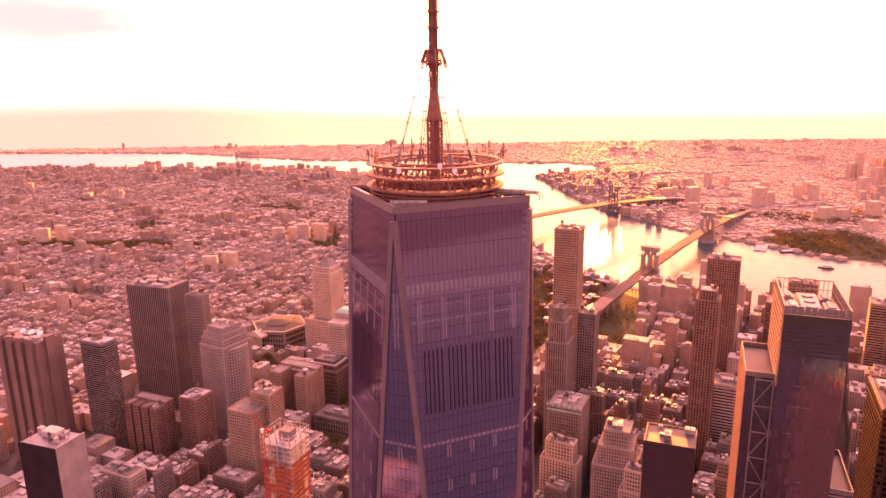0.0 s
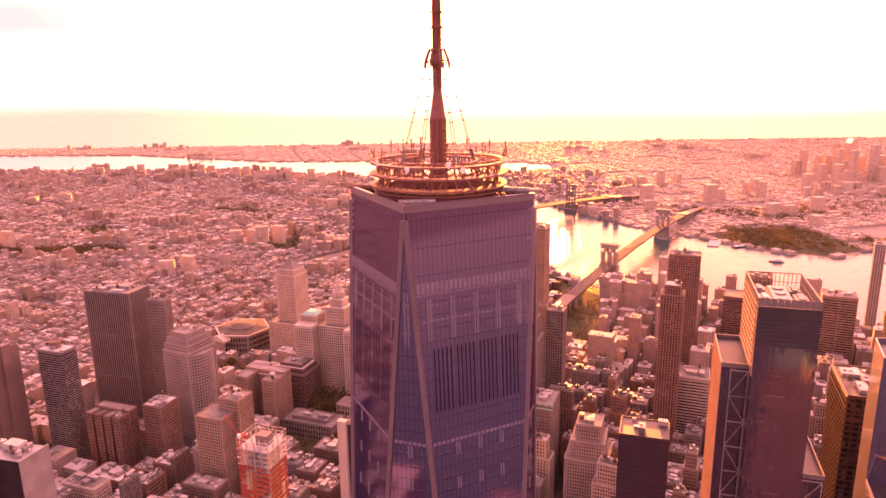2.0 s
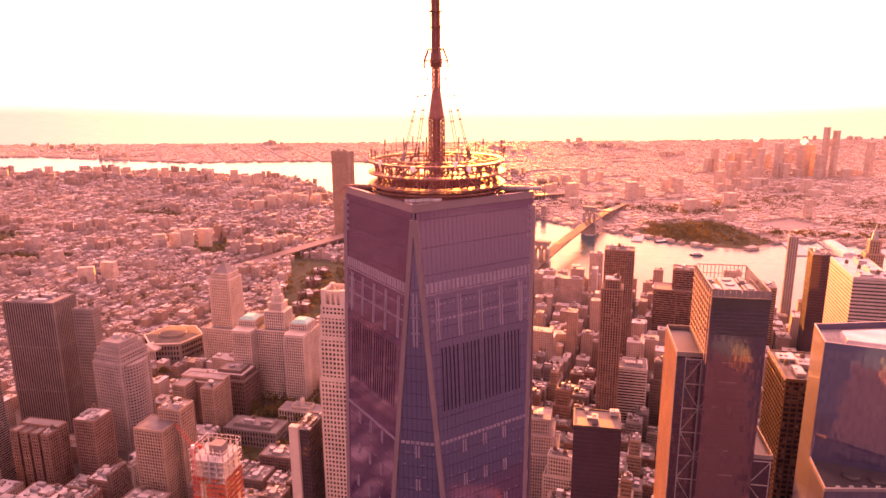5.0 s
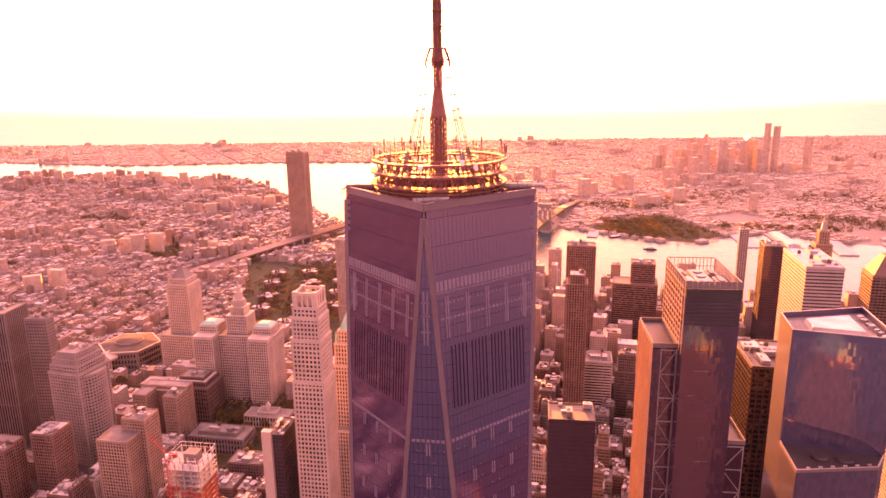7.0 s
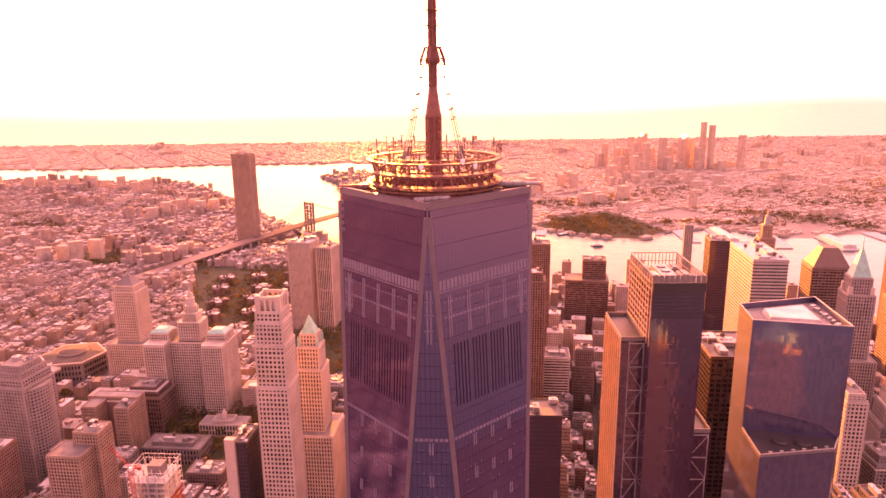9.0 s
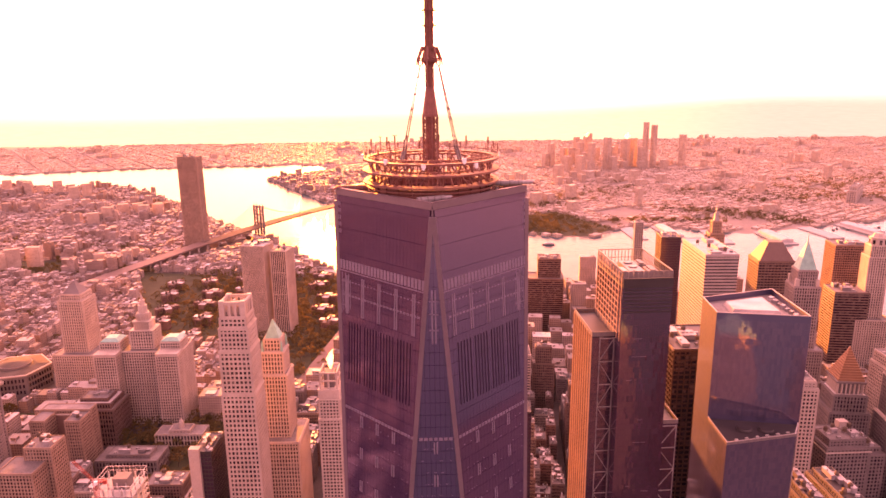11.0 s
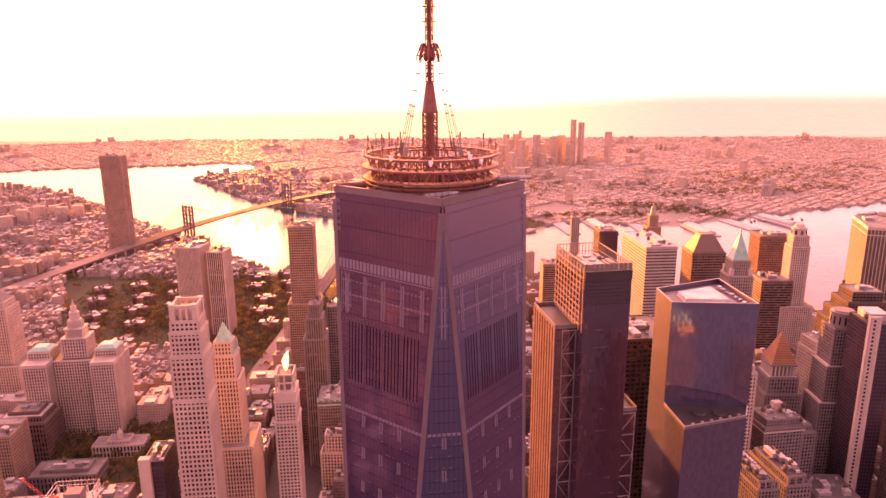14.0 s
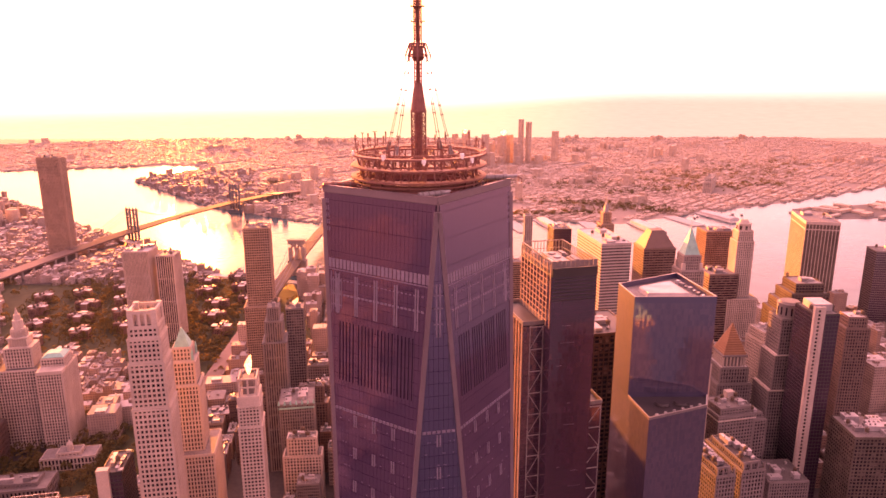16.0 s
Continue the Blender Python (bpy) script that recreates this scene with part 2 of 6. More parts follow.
M = dict(
    tower_steel=mat("tower_steel", (0.165, 0.125, 0.145), 0.42, 0.3, var=0.15, scale=0.1),
    tower_louvre=mat("pale_louvre", (0.19, 0.16, 0.215), 0.45, 0.2, var=0.2, scale=0.3),
    ground=mat("city_ground", (0.055, 0.048, 0.045), 0.7, var=0.5, scale=0.012, fine=0.2),
    water=water_mat(),
    # paler than the near ground: haze over the far bank put into its colour
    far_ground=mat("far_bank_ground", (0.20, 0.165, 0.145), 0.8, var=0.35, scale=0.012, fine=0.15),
    park=mat("park_lawn", (0.045, 0.048, 0.022), 0.95, var=0.5, scale=0.05, fine=0.6),
    # coarse tone drift in this glass imitates patchy reflections
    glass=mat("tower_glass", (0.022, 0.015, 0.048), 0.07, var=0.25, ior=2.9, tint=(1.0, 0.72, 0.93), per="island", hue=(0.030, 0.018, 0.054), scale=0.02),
    slot=mat("dark_slot", (0.018, 0.011, 0.020), 0.7, var=0.2, spec=0.1),
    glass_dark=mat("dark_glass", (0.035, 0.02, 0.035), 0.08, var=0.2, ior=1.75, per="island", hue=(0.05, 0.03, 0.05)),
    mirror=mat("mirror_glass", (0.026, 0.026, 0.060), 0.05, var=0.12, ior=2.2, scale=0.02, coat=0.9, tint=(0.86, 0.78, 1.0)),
    # pane-to-pane tones of these two paint in broken reflections
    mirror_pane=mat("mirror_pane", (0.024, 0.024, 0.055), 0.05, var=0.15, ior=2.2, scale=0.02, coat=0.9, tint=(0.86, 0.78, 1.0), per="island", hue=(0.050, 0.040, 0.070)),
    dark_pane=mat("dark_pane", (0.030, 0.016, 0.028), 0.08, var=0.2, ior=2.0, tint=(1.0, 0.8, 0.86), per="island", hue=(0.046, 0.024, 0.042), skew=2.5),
    window=mat("window_glass", (0.014, 0.012, 0.016), 0.12, var=0.3, ior=1.45),
    steel=mat("brushed_steel", (0.52, 0.50, 0.52), 0.35, 0.7, var=0.15),
    steel_dark=mat("painted_steel", (0.17, 0.15, 0.15), 0.5, 0.4, var=0.25, scale=0.5),
    # greyish steel; its red-brown base colour stands in for veiling sun glare
    flare_steel=mat("mast_steel", (0.20, 0.082, 0.066), 0.6, 0.0, var=0.25, scale=0.5),
    white=mat("white_paint", (0.78, 0.76, 0.74), 0.5, var=0.1),
    # warm pale base colour puts the low sun onto the side fins
    fin=mat("sunlit_fin", (0.50, 0.34, 0.22), 0.45, 0.2, var=0.2),
    aluminium=mat("aluminium_panel", (0.36, 0.32, 0.305), 0.45, 0.15, var=0.15),
    bronze=mat("bronze_steel", (0.09, 0.06, 0.045), 0.4, 0.6, var=0.25),
    limestone=mat("pale_limestone", (0.42, 0.36, 0.315), 0.85, var=0.22, scale=0.05, fine=0.8, bump=0.2),
    worn_stone=mat("weathered_stone", (0.27, 0.23, 0.215), 0.85, var=0.25, scale=0.05, fine=0.8, bump=0.2),
    stone=mat("grey_stone", (0.17, 0.15, 0.145), 0.85, var=0.25, scale=0.05, fine=0.8, bump=0.2),
    beige=mat("beige_brick", (0.29, 0.21, 0.16), 0.85, var=0.25, scale=0.05, fine=1.0, bump=0.2),
    brick=mat("red_brown_brick", (0.19, 0.118, 0.092), 0.9, var=0.3, scale=0.05, fine=1.0, bump=0.2),
    granite=mat("brown_granite", (0.15, 0.105, 0.09), 0.7, var=0.22, scale=0.04, fine=0.6, bump=0.15),
    dark=mat("dark_cladding", (0.030, 0.026, 0.028), 0.55, var=0.3),
    slate=mat("brown_slate", (0.10, 0.085, 0.072), 0.9, var=0.35, scale=0.06, spec=0.1),
    black_brick=mat("near_black_brick", (0.028, 0.021, 0.024), 0.9, var=0.3, spec=0.1),
    concrete=mat("raw_concrete", (0.38, 0.36, 0.34), 0.9, var=0.25, scale=0.1, fine=1.0),
    roof=mat("roof_felt", (0.075, 0.07, 0.07), 0.78, var=0.45, scale=0.06, fine=0.5, hue=(0.19, 0.17, 0.165)),
    roof_pale=mat("pale_roof", (0.42, 0.40, 0.39), 0.75, var=0.25, scale=0.08, fine=0.5),
    plant=mat("roof_plant_metal", (0.17, 0.16, 0.165), 0.5, 0.2, var=0.35, hue=(0.36, 0.34, 0.34)),
    copper=mat("green_copper", (0.22, 0.42, 0.36), 0.7, var=0.25, scale=0.2),
    # stone of the bank pyramid, low sunlight painted in as orange
    lit_stone=mat("orange_lit_stone", (0.30, 0.17, 0.10), 0.6, 0.2, var=0.25),
    steam=mat("steam", (0.9, 0.9, 0.9), 1.0, var=0.05),
    boat=mat("boat_paint", (0.5, 0.48, 0.46), 0.5, var=0.2),
    netting=mat("orange_netting", (0.34, 0.085, 0.045), 0.8, var=0.3),
    crane=mat("red_crane_paint", (0.34, 0.05, 0.045), 0.6, var=0.2),
    leaf=mat("tree_leaves", (0.085, 0.08, 0.030), 0.9, var=0.4, scale=0.2, fine=1.2, hue=(0.14, 0.10, 0.04)),
    bridge_deck=mat("bridge_roadway", (0.11, 0.085, 0.075), 0.9, var=0.25, scale=0.05, spec=0.2),
    bark=mat("tree_bark", (0.10, 0.075, 0.055), 0.95),
    asphalt=mat("asphalt", (0.06, 0.058, 0.058), 0.9, var=0.3, scale=0.05),
    bridge_stone=mat("bridge_granite", (0.26, 0.22, 0.19), 0.9, var=0.3, scale=0.1),
    bridge_steel=mat("bridge_blue_steel", (0.13, 0.14, 0.16), 0.6, 0.3, var=0.2),
)
M["houses"] = lofts("house_walls", ((0.24, 0.17, 0.135), (0.37, 0.31, 0.28)), (0.09, 0.07, 0.06))
# far walls and roofs are paled and evened, standing in for distant haze
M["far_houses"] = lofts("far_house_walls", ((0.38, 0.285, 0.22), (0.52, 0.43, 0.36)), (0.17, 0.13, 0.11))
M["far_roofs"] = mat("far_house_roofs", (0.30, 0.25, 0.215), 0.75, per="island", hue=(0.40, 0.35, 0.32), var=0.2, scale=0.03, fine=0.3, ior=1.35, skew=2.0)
M["roofs"] = mat("house_roofs", (0.16, 0.142, 0.138), 0.75, per="island", hue=(0.46, 0.43, 0.43), var=0.35, scale=0.05, fine=0.4, ior=1.5, skew=3.2)

ln, ll = M["leaf"].node_tree.nodes, M["leaf"].node_tree.links
through_leaf, leafy = ln.new("ShaderNodeBsdfTranslucent"), ln.new("ShaderNodeMixShader")
through_leaf.inputs["Color"].default_value = (0.20, 0.13, 0.04, 1)
leafy.inputs["Fac"].default_value = 0.22  # low sun shines through the crowns
ll.new(ln["Principled BSDF"].outputs["BSDF"], leafy.inputs[1])
ll.new(through_leaf.outputs["BSDF"], leafy.inputs[2])
ll.new(leafy.outputs["Shader"], ln["Material Output"].inputs["Surface"])

wnodes, wlinks = M["window"].node_tree.nodes, M["window"].node_tree.links
wgeo, cell, dice, blind = wnodes.new("ShaderNodeNewGeometry"), wnodes.new("ShaderNodeVectorMath"), wnodes.new("ShaderNodeTexWhiteNoise"), wnodes.new("ShaderNodeMapRange")
cell.operation = "SNAP"
cell.inputs[1].default_value = (3.1, 3.1, 3.7)
wlinks.new(wgeo.outputs["Position"], cell.inputs[0])
wlinks.new(cell.outputs["Vector"], dice.inputs["Vector"])
blind.inputs["From Min"].default_value, blind.inputs["From Max"].default_value = 0.68, 1.0
wlinks.new(dice.outputs["Value"], blind.inputs["Value"])
shade = wnodes.new("ShaderNodeMix")
shade.data_type = "RGBA"
wskin = wnodes["Principled BSDF"].inputs["Base Color"]
wlinks.new(wskin.links[0].from_socket, shade.inputs["A"])
shade.inputs["B"].default_value = (0.13, 0.11, 0.10, 1)
wlinks.new(blind.outputs["Result"], shade.inputs["Factor"])
wlinks.new(shade.outputs["Result"], wskin)

sn, sl = M["steam"].node_tree.nodes, M["steam"].node_tree.links
thin, blend = sn.new("ShaderNodeBsdfTranslucent"), sn.new("ShaderNodeMixShader")
thin.inputs["Color"].default_value = (0.95, 0.93, 0.9, 1)
blend.inputs["Fac"].default_value = 0.55
clear = sn.new("ShaderNodeBsdfTransparent")
sl.new(clear.outputs["BSDF"], blend.inputs[1])
sl.new(thin.outputs["BSDF"], blend.inputs[2])
sl.new(blend.outputs["Shader"], sn["Material Output"].inputs["Surface"])

# ---- building kit ----
CUBE = np.array([(-.5, -.5, 0), (.5, -.5, 0), (.5, .5, 0), (-.5, .5, 0), (-.5, -.5, 1), (.5, -.5, 1), (.5, .5, 1), (-.5, .5, 1)])
CUBE_F = [(0, 1, 5, 4), (1, 2, 6, 5), (2, 3, 7, 6), (3, 0, 4, 7), (4, 5, 6, 7), (3, 2, 1, 0)]


class Bits:
    """Gathers boxes and prisms for one mesh."""

    def __init__(self):
        self.v, self.f = [], []

    def add(self, verts, faces):
        k = len(self.v)
        self.v.extend(tuple(map(float, p)) for p in verts)
        self.f.extend(tuple(i + k for i in f) for f in faces)

    def box(self, x, y, z, w, d, h, ang=0.0):
        c, s = math.cos(ang), math.sin(ang)
        p = CUBE * (w, d, h)
        self.add(np.stack([x + p[:, 0] * c - p[:, 1] * s, y + p[:, 0] * s + p[:, 1] * c, z + p[:, 2]], 1), CUBE_F)

    def prism(self, low, high):
        """Between two rings of as many points."""
        n = len(low)
        self.add(list(low) + list(high), [(i, (i + 1) % n, n + (i + 1) % n, n + i) for i in range(n)] + [tuple(range(n, 2 * n)), tuple(range(n - 1, -1, -1))])

    def bar(self, a, b, r, r2=None, sides=4):
        a, b = Vector(a), Vector(b)
        q = (b - a).to_track_quat("Z", "Y")
        r2 = r if r2 is None else r2
        ring = lambda o, rr: [o + q @ Vector((rr * math.cos(t), rr * math.sin(t), 0)) for t in (math.tau * (i + .5) / sides for i in range(sides))]
        self.prism(ring(a, r), ring(b, r2))

    def tube(self, cx, cy, z, r, half, tall, seg=64):
        """A flat-sided hoop about a vertical axis."""
        rings = []
        for rr, zz in ((r - half, z), (r + half, z), (r + half, z + tall), (r - half, z + tall)):
            rings.append([(cx + rr * math.cos(math.tau * i / seg), cy + rr * math.sin(math.tau * i / seg), zz) for i in range(seg)])
        pts = sum(rings, [])
        faces = [(a * seg + i, a * seg + (i + 1) % seg, ((a + 1) % 4) * seg + (i + 1) % seg, ((a + 1) % 4) * seg + i) for a in range(4) for i in range(seg)]
        self.add(pts, faces)

    def loft(self, rings):
        """One skin through rings of as many points each."""
        n = len(rings[0])
        faces = [(k * n + i, k * n + (i + 1) % n, (k + 1) * n + (i + 1) % n, (k + 1) * n + i) for k in range(len(rings) - 1) for i in range(n)]
        self.add(sum((list(r) for r in rings), []), faces + [tuple(range(n - 1, -1, -1)), tuple((len(rings) - 1) * n + i for i in range(n))])

    def mesh(self, name):
        me = bpy.data.meshes.new(name)
        me.from_pydata(self.v, [], self.f)
        me.update()
        return me


def thing(name, label, category, x=0, y=0, z=0, ang=0, group="", kind=""):
    ob = new(name)
    ob.matrix_basis = pose(x, y, z, 0, 0, ang)
    return tagged(ob, label, category, group, kind)


def part(name, bits, material, parent, label="", kind=""):
    me = bits if isinstance(bits, bpy.types.Mesh) else bits.mesh(name)
    if not me.materials:
        me.materials.append(M[material])
    ob = new(name, me)
    ob.parent = parent
    if kind:
        ob["kind"] = kind
    return tagged(ob, label)


def solid(name, label, category, bits, material, kind="", group=""):
    ob = new(name, bits.mesh(name))
    ob.data.materials.append(M[material])
    return tagged(ob, label, category, group, kind)


def facade(bits, w, d, z0, z1, bay, storey, pier, band, relief, cx=0, cy=0):
    """Piers and spandrels standing proud of a glazed core of w x d."""
    h = z1 - z0
    for side in range(4):
        run = w if side % 2 == 0 else d
        off = (d if side % 2 == 0 else w) / 2
        ax, ay = ((1, 0), (0, 1))[side % 2]
        sx, sy = ((0, -1), (1, 0), (0, 1), (-1, 0))[side]
        n = max(1, round(run / bay))
        if pier > 0:
            for i in range(n + 1):
                u = -run / 2 + run * i / n
                u = max(-run / 2 + pier / 2 - relief, min(run / 2 - pier / 2 + relief, u))
                wide = pier * (1.5 if i in (0, n) and pier > 1 else 1)
                px, py = cx + ax * u + sx * (off + relief / 2 - .05), cy + ay * u + sy * (off + relief / 2 - .05)
                bits.box(px, py, z0, wide if ax else relief + .1, wide if ay else relief + .1, h)
        if band > 0:
            m = max(1, round(h / storey))
            for j in range(m + 1):
                zz = z0 + h * j / m - (band if j == m else band / 2 if j else 0)
                r2 = relief * (1.9 if j == m and m > 3 else 1.35 if m > 6 and j in (2, m - 2) else .8)
                bits.box(cx + sx * (off + r2 / 2 - .05), cy + sy * (off + r2 / 2 - .05), zz, run + r2 if ax else r2 + .1, run + r2 if ay else r2 + .1, band)


def roofscape(root, w, d, z, cx=0, cy=0, rng=None, wall="stone", n=4, parapet=1.2, fine=True, roof=None):
    rng = rng or random.Random(int(w * 7 + d * 13 + z))
    b = Bits()
    b.box(cx, cy, z - .5, w - .6, d - .6, .9)
    part("roof", b, roof or rng.choice(("roof", "roof", "roof", "roof", "roof", "roof", "roof_pale")), root)
    b = Bits()
    for sx, sy, ww, dd in ((0, -1, w, .6), (0, 1, w, .6), (1, 0, .6, d - 1.2), (-1, 0, .6, d - 1.2)):
        b.box(cx + sx * (w - .6) / 2, cy + sy * (d - .6) / 2, z, ww, dd, parapet)
    part("parapet", b, wall, root)
    spots = []
    for i in range(n):
        ww, dd, hh = rng.uniform(.12, .32) * w, rng.uniform(.12, .32) * d, rng.uniform(2, 5)
        x, y = rng.uniform(-.5, .5) * (w - ww - 3), rng.uniform(-.5, .5) * (d - dd - 3)
        if any(abs(x - a) < (ww + e) / 2 and abs(y - c) < (dd + f) / 2 for a, c, e, f in spots):
            continue
        spots.append((x, y, ww, dd))
        b = Bits()
        b.box(cx + x, cy + y, z + .3, ww, dd, hh)
        b.box(cx + x, cy + y, z + .3 + hh, ww + .4, dd + .4, .25)
        unit = part("roof_unit", b, "plant", root)
        for k in range(rng.randint(1, 3) if fine else 0):
            b = Bits()
            b.bar((cx + x + (k - 1) * ww * .3, cy + y, z + hh), (cx + x + (k - 1) * ww * .3, cy + y, z + hh + rng.uniform(1, 2)), min(ww, dd) * .12, sides=8)
            part("vent", b, "steel_dark", unit)
    if not fine and n:
        b = Bits()
        for i in range(18):
            x, y = rng.uniform(-.44, .44) * w, rng.uniform(-.44, .44) * d
            if any(abs(x - a) < e / 2 + 1 and abs(y - c) < f / 2 + 1 for a, c, e, f in spots):
                continue
            b.box(cx + x, cy + y, z + .3, rng.uniform(.6, 3.4), rng.uniform(.6, 3), rng.uniform(.5, 2.2))
        for i in range(3):
            x, y = rng.uniform(-.4, .4) * w, rng.uniform(-.4, .4) * d
            b.bar((cx + x, cy + y, z + .3), (cx + x, cy + y, z + rng.uniform(3, 6)), .18, .08, 5)
        part("rooftop_clutter", b, rng.choice(("plant", "roof_pale", "plant")), root, kind="stuff")
    for i in range(n):
        b = Bits()
        x, y = rng.uniform(-.42, .42) * w, rng.uniform(-.42, .42) * d
        tall = rng.uniform(1, 2.6)
        if rng.random() < .3:
            for q in (-1, 1):
                for p in (-1, 1):
                    b.bar((cx + x + q * 1.2, cy + y + p * 1.2, z + .3), (cx + x + q * 1.2, cy + y + p * 1.2, z + 3), .12)
            b.bar((cx + x, cy + y, z + 3), (cx + x, cy + y, z + 6.4), 1.9, 1.9, 10)
            b.bar((cx + x, cy + y, z + 6.4), (cx + x, cy + y, z + 7.8), 2.0, .1, 10)
            part("water_tank", b, "bark", root)
        elif fine:
            b.box(cx + x, cy + y, z + .3, rng.uniform(1.5, 4), rng.uniform(1.5, 4), tall)
            part("air_handler", b, rng.choice(("plant", "roof_pale", "plant", "plant")), root)


def tower(name, label, x, y, ang, tiers, wall="stone", glass="window", bay=3.4, storey=3.8, pier=1.2, band=1.2, relief=.5, units=5, category="tower", group="", fine=True, roof=None):
    """A tall building: tiers are (from z, to z, width, depth, x shift, y shift)."""
    root = thing(name, label, category, x, y, 0, ang, group)
    core, frame_bits = Bits(), Bits()
    for k, (z0, z1, w, d, *shift) in enumerate(tiers):
        sx, sy = shift or (0, 0)
        core.box(sx, sy, z0 - (.5 if k else 0), w, d, z1 - z0 + (.3 if k else -.2))
        facade(frame_bits, w, d, z0, z1, bay, storey, pier, band, relief, sx, sy)
        roofscape(root, w + relief, d + relief, z1, sx, sy, wall=wall, n=units if k == len(tiers) - 1 else 0, fine=fine, roof=roof)
    part("glazing", core, glass, root)
    part("facade_frame", frame_bits, wall, root, kind="stuff")
    return root


def pane_wall(root, a, b, z0, z1, wide, tall, material, seed=0, tilt=.012, out=.05):
    """A curtain wall of single panes between the plan points a and b, each a little out of true."""
    r = random.Random(seed)
    a, b = Vector((*a, 0)), Vector((*b, 0))
    u = (b - a).normalized()
    n = Vector((u.y, -u.x, 0))
    cols, rows = max(1, round((b - a).length / wide)), max(1, round((z1 - z0) / tall))
    w, h = (b - a).length / cols, (z1 - z0) / rows
    bits = Bits()
    for i in range(cols):
        for j in range(rows):
            tx, tz = r.gauss(0, tilt), r.gauss(0, tilt)
            pts = []
            for lay in (0, 1):
                for p, q in ((0, 0), (1, 0), (1, 1), (0, 1)):
                    o = out * lay + (tx * (p - .5) + tz * (q - .5) if lay else 0)
                    pts.append(a + u * (i * w + .05 + p * (w - .1)) + Vector((0, 0, z0 + j * h + .06 + q * (h - .12))) + n * o)
            bits.add(pts, [(4, 5, 6, 7), (0, 1, 5, 4), (1, 2, 6, 5), (2, 3, 7, 6), (3, 0, 4, 7)])
    return part("curtain_wall", bits, material, root, kind="stuff")


def pyramid(root, name, w, d, z, h, material, top=0.04, cx=0, cy=0, label=""):
    b = Bits()
    low = [(cx + sx * w / 2, cy + sy * d / 2, z) for sx, sy in ((-1, -1), (1, -1), (1, 1), (-1, 1))]
    high = [(cx + sx * w / 2 * top, cy + sy * d / 2 * top, z + h) for sx, sy in ((-1, -1), (1, -1), (1, 1), (-1, 1))]
    b.prism(low, high)
    return part(name, b, material, root, label)


# ---- ground, rivers, parks ----
def sheet(name, label, category, pts, z, material):
    bm = bmesh.new()
    bm.faces.new([bm.verts.new((px, py, z)) for px, py in pts])
    bmesh.ops.triangulate(bm, faces=bm.faces)
    me = bpy.data.meshes.new(name)
    bm.to_mesh(me)
    bm.free()
    me.materials.append(M[material])
    for f in me.polygons:
        if f.normal.z < 0:
            f.flip()
    return tagged(new(name, me), label, category, kind="structure")


disc = [(7500 * math.cos(math.tau * i / 96), 1500 + 7500 * math.sin(math.tau * i / 96)) for i in range(96)]
sheet("ground", "grey-brown city ground of streets and yards", "ground", disc, 0.0, "ground")
NEAR_BANK = [(-5200, 3600), (-3150, 3330), (-2160, 3400), (-1500, 3480), (-1020, 3240), (-785, 3205), (-535, 2780), (-415, 2550), (-316, 2290), (-174, 2040),
             (-4, 1625), (150, 1494), (253, 1411), (331, 1370), (470, 1275), (660, 1130), (900, 965), (1010, 850), (1130, 700), (1250, 560), (1310, 440)]
FAR_BANK = [(-5200, 4500), (-3900, 4140), (-2540, 4210), (-1530, 3860), (-785, 3900), (80, 3790), (140, 3650), (-100, 3360), (-181, 3290), (15, 2703), (52, 2562),
            (110, 2456), (231, 2265), (301, 2164), (382, 2050), (492, 1995), (620, 1850), (760, 1795), (880, 1880), (985, 1890), (1205, 1720), (1400, 1745), (1574, 1760), (2100, 1800), (3400, 2000), (4500, 2300)]
RIVER = NEAR_BANK[::-1] + FAR_BANK
HUDSON = [(1310, 440)] + [(4500, 2300), (4500, -2500), (-5500, -2500), (-5500, -190), (-600, -180), (300, -150), (700, 0), (1100, 250)]
OUTER = [(7400 * math.cos(radians(q)), 1500 + 7400 * math.sin(radians(q))) for q in range(8, 160, 8)]
sheet("ground_far_bank", "streets and yards of the far river bank, paled for haze", "ground", FAR_BANK + OUTER, 0.2, "far_ground")
sheet("river_water", "rippled tidal river bright with dawn light", "river", RIVER, 0.4, "water")
sheet("harbour_water", "wide grey harbour water rippled by wind", "harbour", HUDSON, 0.38, "water")
sheet("ground_far_shore", "low built-up far shore across the wide river", "ground", [(-5500, -1500), (4500, -1700), (4500, -6000), (-5500, -6000)], 0.9, "ground")
ISLAND = [(1790, 1600), (1900, 1690), (2120, 1655), (2330, 1640), (2500, 1500), (2350, 1380), (2100, 1440), (1900, 1500)]
sheet("ground_island", "flat industrial shore of yards and sheds beyond the harbour", "island", ISLAND, 0.9, "ground")
PARKS = [[(-345, 770), (-215, 705), (-150, 730), (-140, 960), (-235, 890), (-310, 895)], [(-560, 930), (-450, 905), (-440, 990), (-540, 1010)],
         [(-150, 1010), (-20, 1050), (-40, 1180), (-190, 1150)], [(-800, 1780), (-640, 1750), (-620, 1900), (-790, 1930)], [(-1420, 1940), (-1280, 1900), (-1260, 2010), (-1400, 2050)], [(-1610, 1710), (-1030, 1770), (-1015, 1700), (-1540, 1645)], [(500, 2000), (622, 1862), (757, 1808), (868, 1888), (858, 1960), (800, 2200), (610, 2140)]]
for p in PARKS:
    sheet("park_ground", "dark lawn of a small city park", "park", p, 0.25, "park")


def inside(poly, x, y):
    hit = False
    j = len(poly) - 1
    for i in range(len(poly)):
        (xi, yi), (xj, yj) = poly[i], poly[j]
        if (yi > y) != (yj > y) and x < (xj - xi) * (y - yi) / (yj - yi) + xi:
            hit = not hit
        j = i
    return hit


